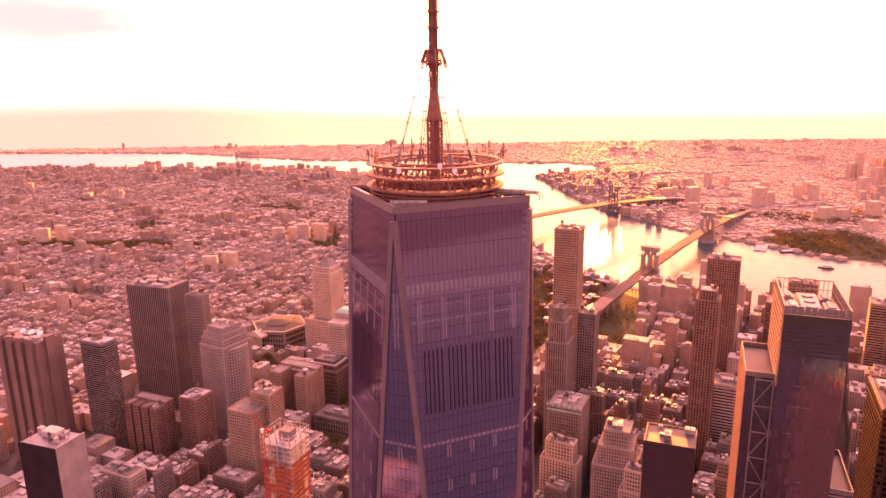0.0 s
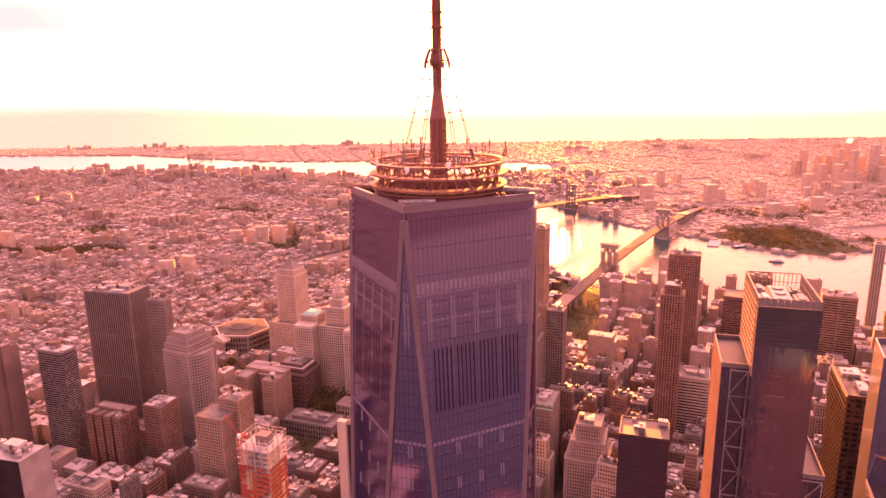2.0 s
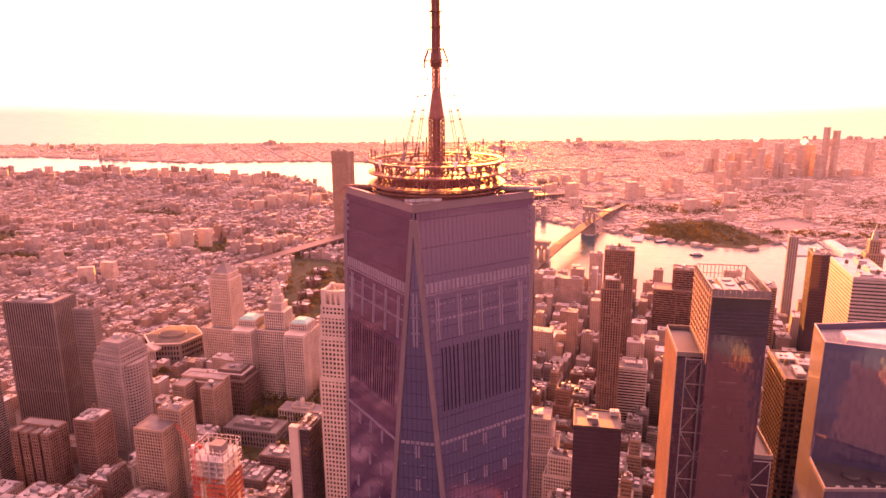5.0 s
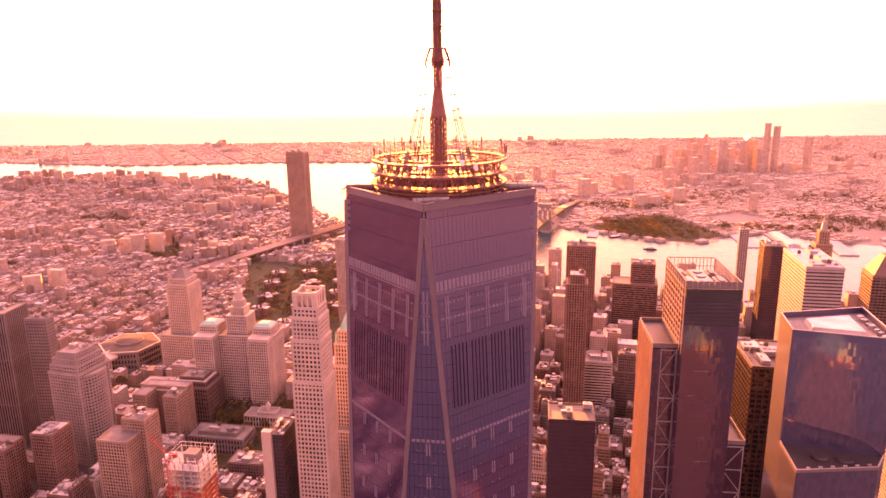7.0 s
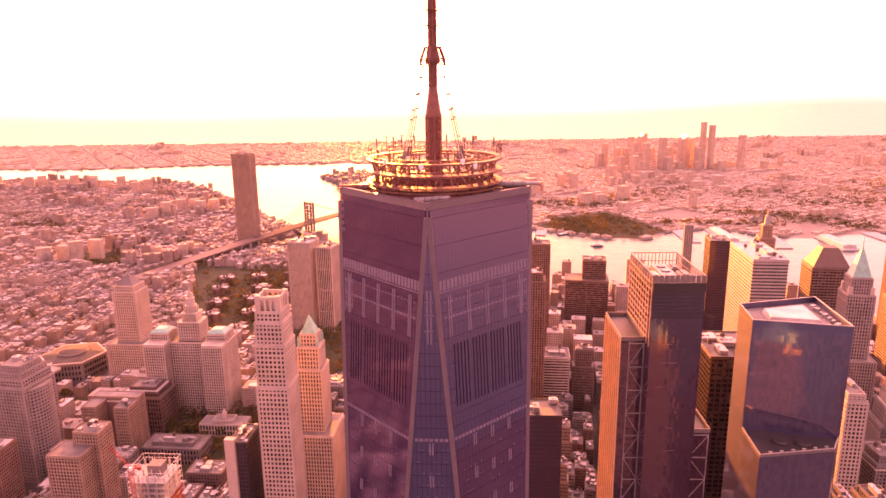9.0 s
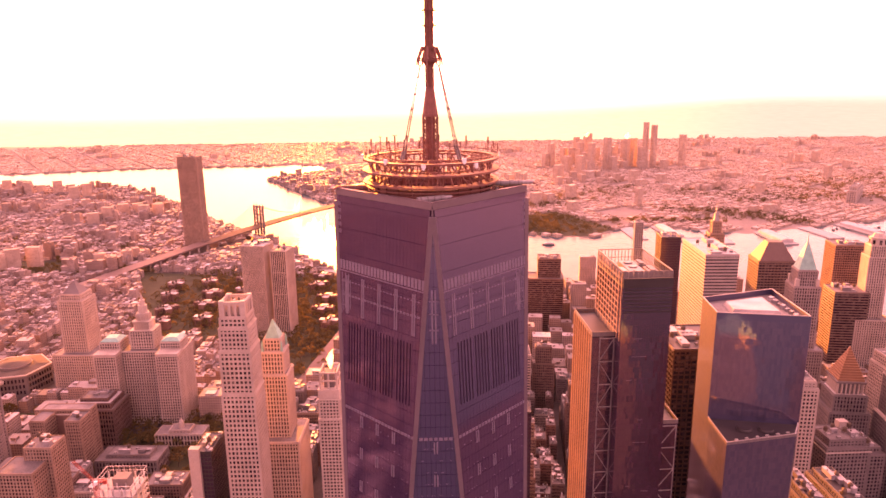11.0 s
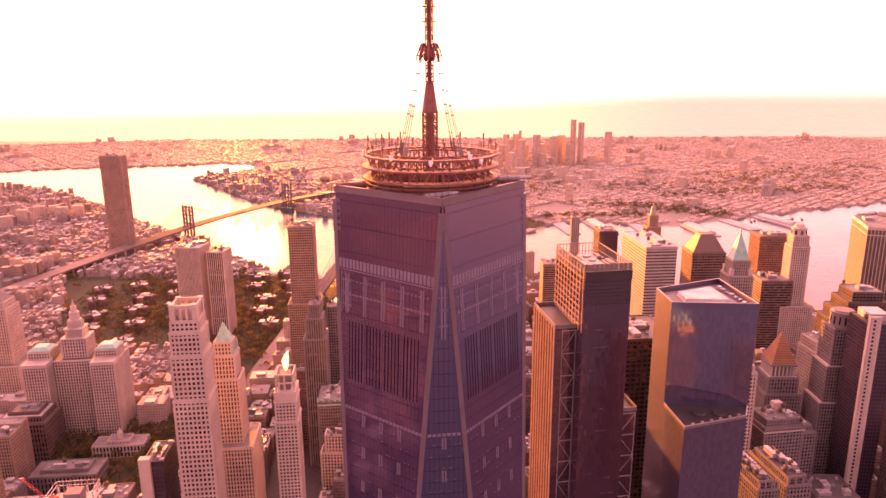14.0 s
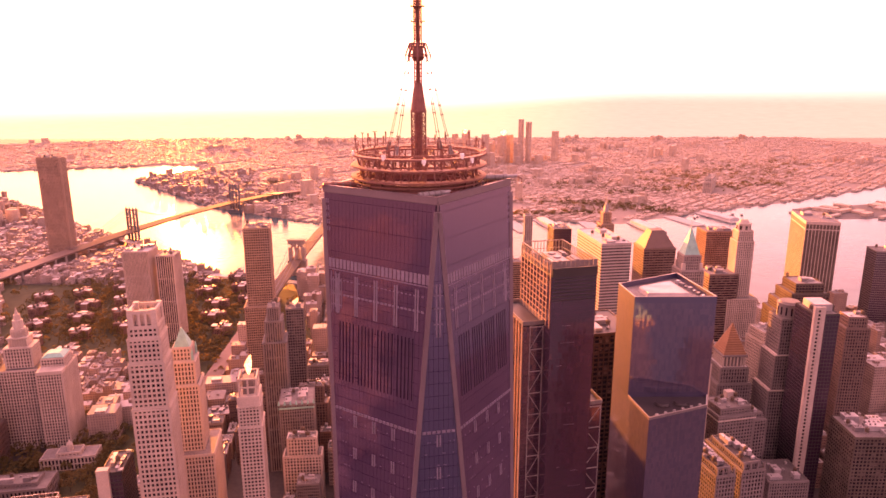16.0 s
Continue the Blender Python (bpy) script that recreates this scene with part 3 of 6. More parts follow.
# ---- the great glass tower ----
CX, CY, RT, TOP, FOOT = -35.95, 216.1, 30.95, 417.0, 57.0
TC = [Vector((CX + RT * math.cos(radians(-101.25 + 90 * k)), CY + RT * math.sin(radians(-101.25 + 90 * k)), TOP)) for k in range(4)]
BC = [Vector((CX + RT * 2 ** .5 * math.cos(radians(-56.25 + 90 * k)), CY + RT * 2 ** .5 * math.sin(radians(-56.25 + 90 * k)), FOOT)) for k in range(4)]
FACES = [("down", TC[k], TC[(k + 1) % 4], BC[k], BC[k]) for k in range(4)] + [("up", TC[k], TC[k], BC[(k - 1) % 4], BC[k]) for k in range(4)]


class Face:
    def __init__(self, kind, tl, tr, bl, br):
        self.tl, self.tr, self.bl, self.br = tl, tr, bl, br
        self.u = (tr - tl if kind == "down" else br - bl).normalized()
        mid = (bl + br) / 2 - (tl + tr) / 2
        self.n = self.u.cross(mid).normalized()
        if self.n.dot(Vector(((tl + tr) / 2 - Vector((CX, CY, TOP))).to_3d() + Vector(((bl + br) / 2 - Vector((CX, CY, FOOT))))) ) < 0:
            self.n.negate()

    def span(self, z):
        s = (TOP - z) / (TOP - FOOT)
        l, r = self.tl.lerp(self.bl, s), self.tr.lerp(self.br, s)
        return (l + r) / 2, (r - l).length / 2

    def at(self, u, z, out=0.0):
        m, _ = self.span(z)
        return m + self.u * u + self.n * out

    def slab(self, bits, u0, u1, z0, z1, a, b, clip=0.0):
        """A plate on the face between u0..u1 and z0..z1, from a to b metres out, cut to the face's edges."""
        pts = []
        for out in (a, b):
            for u, z in ((u0, z0), (u1, z0), (u1, z1), (u0, z1)):
                h = self.span(z)[1] - clip
                pts.append(self.at(max(-h, min(h, u)), z, out))
        if (pts[1] - pts[0]).length + (pts[2] - pts[3]).length < 0.3:
            return False
        bits.add(pts, [(4, 5, 6, 7), (0, 1, 5, 4), (1, 2, 6, 5), (2, 3, 7, 6), (3, 0, 4, 7)])
        return True


faces = [Face(*f) for f in FACES]
ow = thing("skyscraper", "tall tapering blue glass skyscraper with chamfered corners and a steel parapet", "skyscraper", 0, 0, 0)
core = Bits()
ring_t = [Vector((CX, CY, TOP - 1)) + (p - Vector((CX, CY, TOP))) * .992 for p in TC]
ring_b = [Vector((CX, CY, FOOT)) + (p - Vector((CX, CY, FOOT))) * .992 for p in BC]
core.add(ring_t + ring_b, [(k, (k + 1) % 4, 4 + k) for k in range(4)] + [(4 + (k - 1) % 4, 4 + k, k) for k in range(4)] + [(0, 1, 2, 3), (7, 6, 5, 4)])
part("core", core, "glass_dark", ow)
base = Bits()
base.box(CX, CY, 0, 61.9, 61.9, 57, radians(-11.25))
part("podium", base, "mirror", ow, "prismatic glass podium")
ROW, PANE = 4.06, 1.524
rest, singles = Bits(), 0
single_bits = []
for k, f in enumerate(faces):
    z = 415.05
    while z > 62:
        tall = 2.25 if z > 413 else ROW * 2 if z > 398.5 else ROW if z > 296 else ROW * 5
        wide = PANE if z > 296 else PANE * 4
        z0 = max(z - tall, 58)
        h = max(f.span(z)[1], f.span(z0)[1])
        n = int(h / wide) + 1
        for i in range(-n, n):
            u0, u1 = i * wide + .04, (i + 1) * wide - .04
            near = (k == 4 and z > 322) or (k == 0 and 394 < z) or (k == 3 and 402 < z)
            b = Bits() if near and singles < 300 else rest
            if f.slab(b, u0, u1, z0 + .05, z - .05, -.05, .12, .45) and b is not rest:
                single_bits.append(b)
                singles += 1
        z = z0
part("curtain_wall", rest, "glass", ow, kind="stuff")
for k in range(4):
    for b in (BC[k], BC[(k - 1) % 4]):
        t = Bits()
        t.bar(TC[k].lerp(b, .011), b, .95)
        part("corner_trim", t, "tower_steel", ow)
for k in range(4):
    a, b = TC[k], TC[(k + 1) % 4]
    s = (TOP - 415.1) / (TOP - FOOT)
    a2, b2 = a.lerp(BC[k], s), b.lerp(BC[k], s)
    c = Vector((CX, CY, 0))
    inn = lambda p, m: Vector((CX + (p.x - CX) * m, CY + (p.y - CY) * m, p.z))
    pb = Bits()
    pb.prism([inn(a2, 1.004), inn(b2, 1.004), inn(b2, .955), inn(a2, .955)], [inn(a, 1.004), inn(b, 1.004), inn(b, .955), inn(a, .955)])
    up = Vector((0, 0, .3))
    pb.prism([inn(a, 1.008), inn(b, 1.008), inn(b, .955), inn(a, .955)], [inn(a, 1.008) + up, inn(b, 1.008) + up, inn(b, .955) + up, inn(a, .955) + up])
    part("parapet", pb, "tower_steel", ow, "brushed steel parapet")
for f in faces[4:]:
    cap = Bits()
    f.slab(cap, -1.6, 1.6, 409.5, 415.3, .05, .22)
    part("corner_cap", cap, "tower_steel", ow)
deck = Bits()
deck.prism([Vector((CX, CY, 413.0)) + (p - Vector((CX, CY, TOP))) * .95 for p in TC], [Vector((CX, CY, 413.9)) + (p - Vector((CX, CY, TOP))) * .95 for p in TC])
part("roof", deck, "roof", ow)
# plant floors behind the glass: pale louvre band, paired columns, dashes, dark slots
for k, f in enumerate(faces):
    band, dash = Bits(), Bits()
    h = f.span(393)[1]
    if k < 4:
        u = -h + 1
        while u < h - 1:
            f.slab(band, u + .15, u + 1.25, 391.2, 394.2, .1, .2)
            f.slab(band, u + .05, u + 1.45, 390.5, 390.8, .1, .22)
            u += PANE
        u = -f.span(383)[1] + 2
        while u < f.span(383)[1] - 2:
            f.slab(dash, u, u + 1.0, 382.4, 383, .1, .2)
            f.slab(dash, u + .1, u + .8, 387.2, 387.5, .1, .2)
            u += PANE
        for g in (-1.5, -.5, .5, 1.5):
            for s in range(-2, 3):
                u = g * 7.8 + s * 1.4
                if abs(u) < f.span(356)[1] - 2:
                    slots = Bits()
                    f.slab(slots, u - .2, u + .2, 353.9, 373.9, .1, .16)
                    part("louvre_slot", slots, "slot", ow)
        part("louvre_band", band, "tower_louvre", ow, "pale louvre band", "stuff")
        for side in {0: (1,), 3: (-1,)}.get(k, ()):  # open corner bays with bare steelwork behind the glass
            bay = Bits()
            for j in range(6):
                e = f.span(383)[1] - 1.6 - .85 * j
                f.slab(bay, side * e - .12, side * e + .12, 376.2 + (j % 3), 390 - (j % 2) * 2, .1, .22)
            e = f.span(383)[1] - 3.7
            for zz in (379, 383.4, 387):
                f.slab(bay, side * e - 2.4, side * e + 2.4, zz, zz + .22, .1, .22)
            # pale plates painted in for daylight coming through the upper corner glass
            for zz in (403.0, 405.2, 407.4, 409.6, 411.8):
                e = f.span(zz)[1] - 1.2
                for j in range(2):
                    f.slab(bay, side * (e - .8 * j) - .16, side * (e - .8 * j) + .16, zz, zz + 1.3, .1, .2)
            part("corner_bay", bay, "tower_louvre", ow, "pale steel frame behind corner glass, with ticks for light shining through", "stuff")
        for u in (-15.6, -7.8, 0, 7.8, 15.6):
            col = Bits()
            for du in (-.45, .45):
                f.slab(col, u + du - .22, u + du + .22, 376.5, 389.4, .1, .24)
            part("steel_column", col, "tower_louvre", ow)
    u = -f.span(344)[1] + 1.2
    while u < f.span(344)[1] - 1.2:
        f.slab(dash, u, u + 1.1, 343.4, 344.3, .1, .24)
        u += PANE
    for u in (-15.6, -7.8, 0, 7.8, 15.6):
        for za, zb in ((338.8, 342.8), (327.5, 331.5), (315.5, 319.5)):
            if abs(u) < f.span(343)[1] - 2:
                for du in (-.45, .45):
                    f.slab(dash, u + du - .2, u + du + .2, za, zb, .1, .24)
    part("floor_line", dash, "tower_louvre", ow, kind="stuff")
    lamps, pick = Bits(), random.Random(40 + k)
    for j in range(9):
        for i in range(7):
            u = pick.uniform(-1, 1) * (f.span(337)[1] - 2)
            zz = 340.4 - 4.06 * j
            f.slab(lamps, u, u + pick.uniform(.2, .5), zz, zz + .15, .1, .16)
    part("ceiling_light", lamps, "tower_louvre", ow, "small pale office ceiling lights", "stuff")
    if k >= 4:
        col = Bits()
        for du in (-.5, .5):
            f.slab(col, du - .22, du + .22, 375, 391.5, .1, .26)
        for zz in (379, 384, 388):
            f.slab(col, -1.4, 1.4, zz, zz + .35, .1, .26)
        part("steel_column", col, "tower_louvre", ow)

# ---- ring and mast on the roof ----
ring = thing("antenna_ring", "circular steel antenna platform of three lattice rings on the roof", "antenna platform", CX, CY, 413.9)
ZR = 413.9
for z, r, half, tall in ((426.3, 20.9, .9, .6), (427.9, 21.6, .18, .18), (422.9, 19.9, 2.0, .5), (419.3, 19.5, 2.3, .5), (417.9, 20.6, .3, .35), (416.7, 20.3, .3, .35), (415.4, 20.3, .5, .3), (426.3, 12.4, .4, .55), (422.9, 12.4, .4, .45)):
    b = Bits()
    b.tube(0, 0, z - ZR, r, half, tall)
    part("hoop", b, "flare_steel", ring)
lat, spokes = Bits(), Bits()
N = 48
P = lambda r, i, z: (r * math.cos(math.tau * i / N), r * math.sin(math.tau * i / N), z - ZR)
for i in range(N):
    lat.bar(P(19.4, i, 423.4), P(20.2, i + (1 if i % 2 else -1) * .9, 426.3), .2)
    lat.bar(P(18.9, i, 419.8), P(19.2, i + (1 if i % 2 else -1) * .9, 423.0), .2)
    lat.bar(P(21.2, i, 427.2), P(21.6, i, 428.1), .1)
    if i % 2 == 0:
        for lo, hi, th in ((18.2, 18.9, .28), (15.5, 12.4, .25)):
            posts = Bits()
            posts.bar(P(lo, i, 413.9), P(hi, i, 426.5), th)
            part("post", posts, "flare_steel", ring)
        spokes.bar(P(12.4, i, 426.6), P(21.2, i, 426.7), .22)
        spokes.bar(P(12.4, i, 423.2), P(20.8, i + 1, 423.2), .2)
        spokes.bar(P(12.4, i, 423.2), P(20.6, i - 1, 419.6), .18)
        lat.bar(P(17.6, i, 413.9), P(17.6, i + 2, 419.5), .22)
part("lattice", lat, "flare_steel", ring, kind="stuff")
part("spoke_lattice", spokes, "flare_steel", ring, kind="stuff")
drum = Bits()
drum.tube(0, 0, .1, 17.9, .3, 4.6)
drum.tube(0, 0, .1, 15.6, .5, 3.6)
part("screen_wall", drum, "flare_steel", ring, "dark screen wall behind the lower rails")
for i in range(24):
    a = math.tau * (i + .5) / 24
    b = Bits()
    b.box(18.9 * math.cos(a), 18.9 * math.sin(a), .1, 1.1, 2.0, 1.6 + (i * 7 % 5) * .35, a)
    part("equipment_cabinet", b, "plant" if i % 3 == 0 else "steel_dark", ring)
rng = random.Random(5)
for i in range(34):
    a = rng.uniform(0, N)
    r = rng.uniform(20.6, 22)
    b = Bits()
    tall = rng.choice((1.4, 2.0, 2.8, 4.2))
    b.bar(P(r, a, 427.4), P(r, a, 427.9 + tall), .17)
    if rng.random() < .6:
        b.bar(P(r, a, 428.2 + tall * .4), P(r, a, 427.8 + tall), .28, sides=6)
    if rng.random() < .3:
        q = P(r, a, 428.0 + tall)
        b.box(q[0], q[1], q[2], 1.6, .25, .2, a)
    part("whip_antenna", b, "flare_steel", ring)
for i, z in ((-18.6, 426.8), (-14.3, 425.6), (-8.5, 425.4), (-1.5, 426.6), (9, 427), (24, 427), (38, 427)):
    b = Bits()
    q = Vector(P(21.9, i, z))
    o = Vector((q.x, q.y, 0)).normalized()
    b.bar(q - o * .35, q + o * .35, .36, .4, 12)
    b.bar(q - o * .6, q - o * .3, .2, .2, 8)
    b.box(q.x, q.y, q.z + .3, 1.3, .5, 1.0, math.tau * i / N + math.pi / 2)
    part("dish_antenna", b, "white", ring, "white drum antenna")

mast = thing("broadcast_mast", "tall lattice broadcast mast with tapered cone and cable stays", "mast", CX, CY, 413.9)


def lattice(name, r0, r1, z0, z1, legs=8, step=1.6, bar=.16, core=0.0):
    b = Bits()
    n = max(1, round((z1 - z0) / step))
    pt = lambda i, j: ((r0 + (r1 - r0) * j / n) * math.cos(math.tau * i / legs), (r0 + (r1 - r0) * j / n) * math.sin(math.tau * i / legs), z0 - ZR + (z1 - z0) * j / n)
    for i in range(legs):
        b.bar(pt(i, 0), pt(i, n), bar * 1.5)
        for j in range(n):
            b.bar(pt(i, j), pt(i + 1, j), bar)
            b.bar(pt(i, j), pt(i + (1 if j % 2 else -1), j + 1), bar * .8)
    if core:
        b.bar((0, 0, z0 - ZR), (0, 0, z1 - ZR), core, sides=10)
    part(name, b, "flare_steel", mast)


lattice("lower_lattice", 2.4, 2.45, 413.9, 439.5, 8, 1.5, .17, 1.35)
b = Bits()
b.bar((0, 0, 439.4 - ZR), (0, 0, 440.2 - ZR), 2.6, 2.6, 16)
b.bar((0, 0, 440.2 - ZR), (0, 0, 448.6 - ZR), 2.45, 1.35, 16)
part("cone", b, "flare_steel", mast)
lattice("upper_lattice", 1.3, 1.3, 448.6, 456, 8, 1.2, .14, .7)
b = Bits()
b.bar((0, 0, 455.2 - ZR), (0, 0, 456.2 - ZR), 1.5, 2.1, 16)
b.bar((0, 0, 456.2 - ZR), (0, 0, 459.8 - ZR), 1.9, 1.7, 16)
b.tube(0, 0, 460.2 - ZR, 2.3, .4, .25, 24)
b.tube(0, 0, 456.4 - ZR, 2.6, .6, .3, 24)
part("collar", b, "flare_steel", mast)
for i in range(8):
    b = Bits()
    a = math.tau * (i + .5) / 8
    c, s = math.cos(a), math.sin(a)
    b.bar((1.7 * c, 1.7 * s, 460.6 - ZR), (2.6 * c, 2.6 * s, 460.2 - ZR), .3)
    b.bar((2.4 * c, 2.4 * s, 460.7 - ZR), (3.9 * c, 3.9 * s, 457.0 - ZR), .42, .34)
    b.bar((3.9 * c, 3.9 * s, 457.2 - ZR), (4.1 * c, 4.1 * s, 455.0 - ZR), .34, .26)
    b.bar((1.5 * c, 1.5 * s, 457.4 - ZR), (3.9 * c, 3.9 * s, 456.9 - ZR), .25)
    part("stay_bracket", b, "flare_steel", mast)
lattice("mast_shaft", 1.3, 1.25, 459.8, 487, 8, 1.3, .14, .72)
lattice("mast_tip", 1.0, .8, 487, 520, 6, 1.6, .12, .5)
b = Bits()
b.bar((0, 0, 520 - ZR), (0, 0, 541 - ZR), .6, .1, 8)
part("needle", b, "flare_steel", mast)
for z in (466.8, 471.3, 480, 490, 505):
    b = Bits()
    b.tube(0, 0, z - ZR, 1.9, .45, .22, 20)
    for i in range(6):
        a = math.tau * i / 6
        b.bar((1.9 * math.cos(a), 1.9 * math.sin(a), z - ZR), (2.4 * math.cos(a), 2.4 * math.sin(a), z - ZR + .7), .12)
    part("service_platform", b, "flare_steel", mast)
for k in range(4):
    for da in (-2.6, 2.6):
        a = radians(33.75 + 90 * k + da)
        b = Bits()
        lo, hi = Vector((12.6 * math.cos(a), 12.6 * math.sin(a), 426.8 - ZR)), Vector((4.0 * math.cos(a), 4.0 * math.sin(a), 455.4 - ZR))
        b.bar(lo, lo.lerp(hi, .1), .4, .3, 6)
        b.bar(lo.lerp(hi, .1), hi, .10, sides=6)
        for s in (.2, .42, .52, .68, .86):
            b.bar(lo.lerp(hi, s), lo.lerp(hi, s + .012), .3, sides=6)
        part("cable_stay", b, "steel_dark", mast, "slender stay with clamps")


def washing_rig(x, y, ang, reach, lift, paint="plant"):
    tone = "grey" if paint == "plant" else "red-brown"
    r = thing("window_washing_crane", f"{tone} roof-mounted window washing crane with folded boom", "maintenance crane", x, y, 413.9, ang, "roof maintenance cranes")
    b = Bits()
    b.box(0, 0, 0, 3.2, 2.6, 1.0)
    b.bar((0, 0, 1.0), (0, 0, 2.6 + lift), 1.1, .9, 10)
    part("turntable", b, "steel_dark", r)
    for sx in (-1, 1):
        b = Bits()
        b.bar((sx * 1.5, 0, .4), (sx * .2 + 2.2, 0, 3.0 + lift), .16)
        part("strut", b, "flare_steel", r)
    b = Bits()
    b.bar((-2.4, 0, 3.5 + lift), (reach * .62, 0, 3.7 + lift), .95, .85, 12)
    part("boom", b, paint, r)
    b = Bits()
    b.bar((reach * .6, 0, 3.7 + lift), (reach - 1.6, 0, 3.8 + lift), .68, .6, 12)
    part("boom_extension", b, paint, r)
    for k in range(4):
        b = Bits()
        q = -1.6 + k * reach * .21
        b.bar((q, 0, 3.55 + lift), (q + .3, 0, 3.55 + lift), 1.1, 1.1, 12)
        part("boom_collar", b, "steel_dark", r)
    b = Bits()
    b.bar((reach - 1.7, -1.5, 3.6 + lift), (reach - 1.7, 1.5, 3.6 + lift), .3, .3, 6)
    for sy in (-1, 1):
        b.bar((reach - 1.7, sy * 1.4, 3.6 + lift), (reach - .5, sy * 1.6, 2.9 + lift), .2)
        b.bar((reach - .5, sy * 1.6, 2.9 + lift), (reach - .6, sy * 1.6, 1.5 + lift), .16)
    part("jib_head", b, "flare_steel", r)


washing_rig(-42.5, 193.5, 10, 10, -.6)
washing_rig(-15.4, 212.0, -11, 14.0, .5)
washing_rig(-57, 220.3, 168.75, 11.0, -.4, "flare_steel")

# ---- the two dark towers beside it ----
def place(ang, x, y):
    c, s = math.cos(radians(ang)), math.sin(radians(ang))
    return lambda u, v: (x + u * c - v * s, y + u * s + v * c)


w3 = thing("office_tower", "dark glass office tower with braced side bays and open roof screen", "office tower", 113, 381, 0, -9.5)
b = Bits()
b.box(22.7, 29.5, 0, 32, 59, 322)
part("glazing", b, "glass_dark", w3)
b = Bits()
b.box(-.7, 36, 0, 15, 48, 285)
part("north_wing", b, "window", w3, "lower glazed wing")
b = Bits()
b.box(45.35, 32, 0, 13.3, 48, 222)
part("south_wing", b, "glass_dark", w3, "lower glazed wing")
fr = Bits()
for j in range(80):
    z = 6 + j * 4.1
    if z < 322:
        if z < 286:
            fr.box(-.7, 11.95, z, 14, .12, .22)
            fr.box(-8.25, 36, z, .14, 47, .5)
part("floor_line", fr, "dark", w3, kind="stuff")
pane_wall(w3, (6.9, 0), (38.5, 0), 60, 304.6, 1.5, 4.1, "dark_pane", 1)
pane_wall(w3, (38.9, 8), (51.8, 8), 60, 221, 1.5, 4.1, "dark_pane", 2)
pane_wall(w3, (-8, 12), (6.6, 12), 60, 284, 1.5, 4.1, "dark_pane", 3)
for i in range(9):
    fins = Bits()
    fins.box(-8.6, 12.6 + i * 5.8, 0, .8, .9, 285.6)
    part("side_fin", fins, "fin", w3)
for i in range(10):
    fins = Bits()
    fins.box(6.55, 2.4 + i * 6.2, 285, .3, .7, 45)
    part("upper_fin", fins, "fin", w3)
for i in range(9):
    for j in range(10):
        fins = Bits()
        fins.box(6.5, 10.1 + i * 6.2, 289 + j * 4.1, .3, 6.0 if i < 8 else 1.6, .28)
        part("side_rail", fins, "fin", w3)
for x0, x1, y0, zt in ((-7.5, 6.9, 11.9, 284), (38.9, 51.9, 7.9, 221)):
    brace = Bits()
    n = int(zt / 16.4)
    zs = [zt - 16.4 * i for i in range(n + 1)]
    for xx in (x0 + .7, x1 - .7) if x0 > 0 else (x0 + 4.6, x1 - .5):
        brace.box(xx, y0, 0, .5, .6, zt)
    xa, xb = (x0 + .7, x1 - .7) if x0 > 0 else (x0 + 4.6, x1 - .5)
    for i, z in enumerate(zs):
        brace.box((xa + xb) / 2, y0, z - .9, xb - xa, .6, .55)
        if i < n:
            q = (xa, xb) if i % 2 else (xb, xa)
            brace.bar((q[0], y0, z - .9), (q[1], y0, z - 16.4), .3)
    part("brace", brace, "plant", w3, "pale steel bracing")
top = Bits()
for j in range(9):
    top.box(22.7, -.25, 305 + j * 2.4, 31, .5, .9)
part("louvres", top, "dark", w3)
top = Bits()
top.box(22.7, -.3, 321.5, 32.2, .7, 6.2)
top.box(6.9, 29.5, 321.5, .8, 58, 1.6)
part("parapet", top, "dark", w3)
for wx, wy, ww, wd, wz in ((22.7, 29.5, 31.2, 58, 321.6), (-.7, 36, 14, 47, 284.6), (45.35, 32, 12.4, 47, 221.6)):
    rb = Bits()
    rb.box(wx, wy, wz, ww, wd, .8)
    part("roof", rb, "dark", w3)
for wx, wy, ww, wd, wz in ((-.7, 36, 15, 48, 285), (45.35, 32, 13.3, 48, 222)):
    rb = Bits()
    for sx, sy, a, c in ((0, -1, ww, .5), (0, 1, ww, .5), (-1, 0, .5, wd), (1, 0, .5, wd)):
        rb.box(wx + sx * ww / 2, wy + sy * wd / 2, wz, a, c, 3.0)
    part("parapet", rb, "steel_dark", w3)
scr = Bits()
for i in range(14):
    scr.box(7 + i * 2.4, 58.6, 322, .34, .5, 10)
scr.box(22.7, 58.6, 331.6, 31.6, .6, .6)
scr.box(22.7, 58.6, 326, 31.6, .4, .4)
for i in range(20):
    scr.box(6.9, 1.5 + i * 2.95, 322, .5, .34, 10)
    scr.box(38.4, 1.5 + i * 2.95, 322, .5, .34, 10)
for xx in (6.9, 38.4):
    scr.box(xx, 29.6, 331.6, .6, 58, .6)
    scr.box(xx, 29.6, 326.2, .4, 58, .4)
part("roof_screen", scr, "steel_dark", w3, "open screen of vertical fins", "stuff")
for i in range(10):
    b = Bits()
    b.box(8.2 + 3.2 * i, -.2, 327.9, 2.9, .3, 4.6)
    part("glass_screen", b, "steel_dark", w3, "grey translucent screen panel")
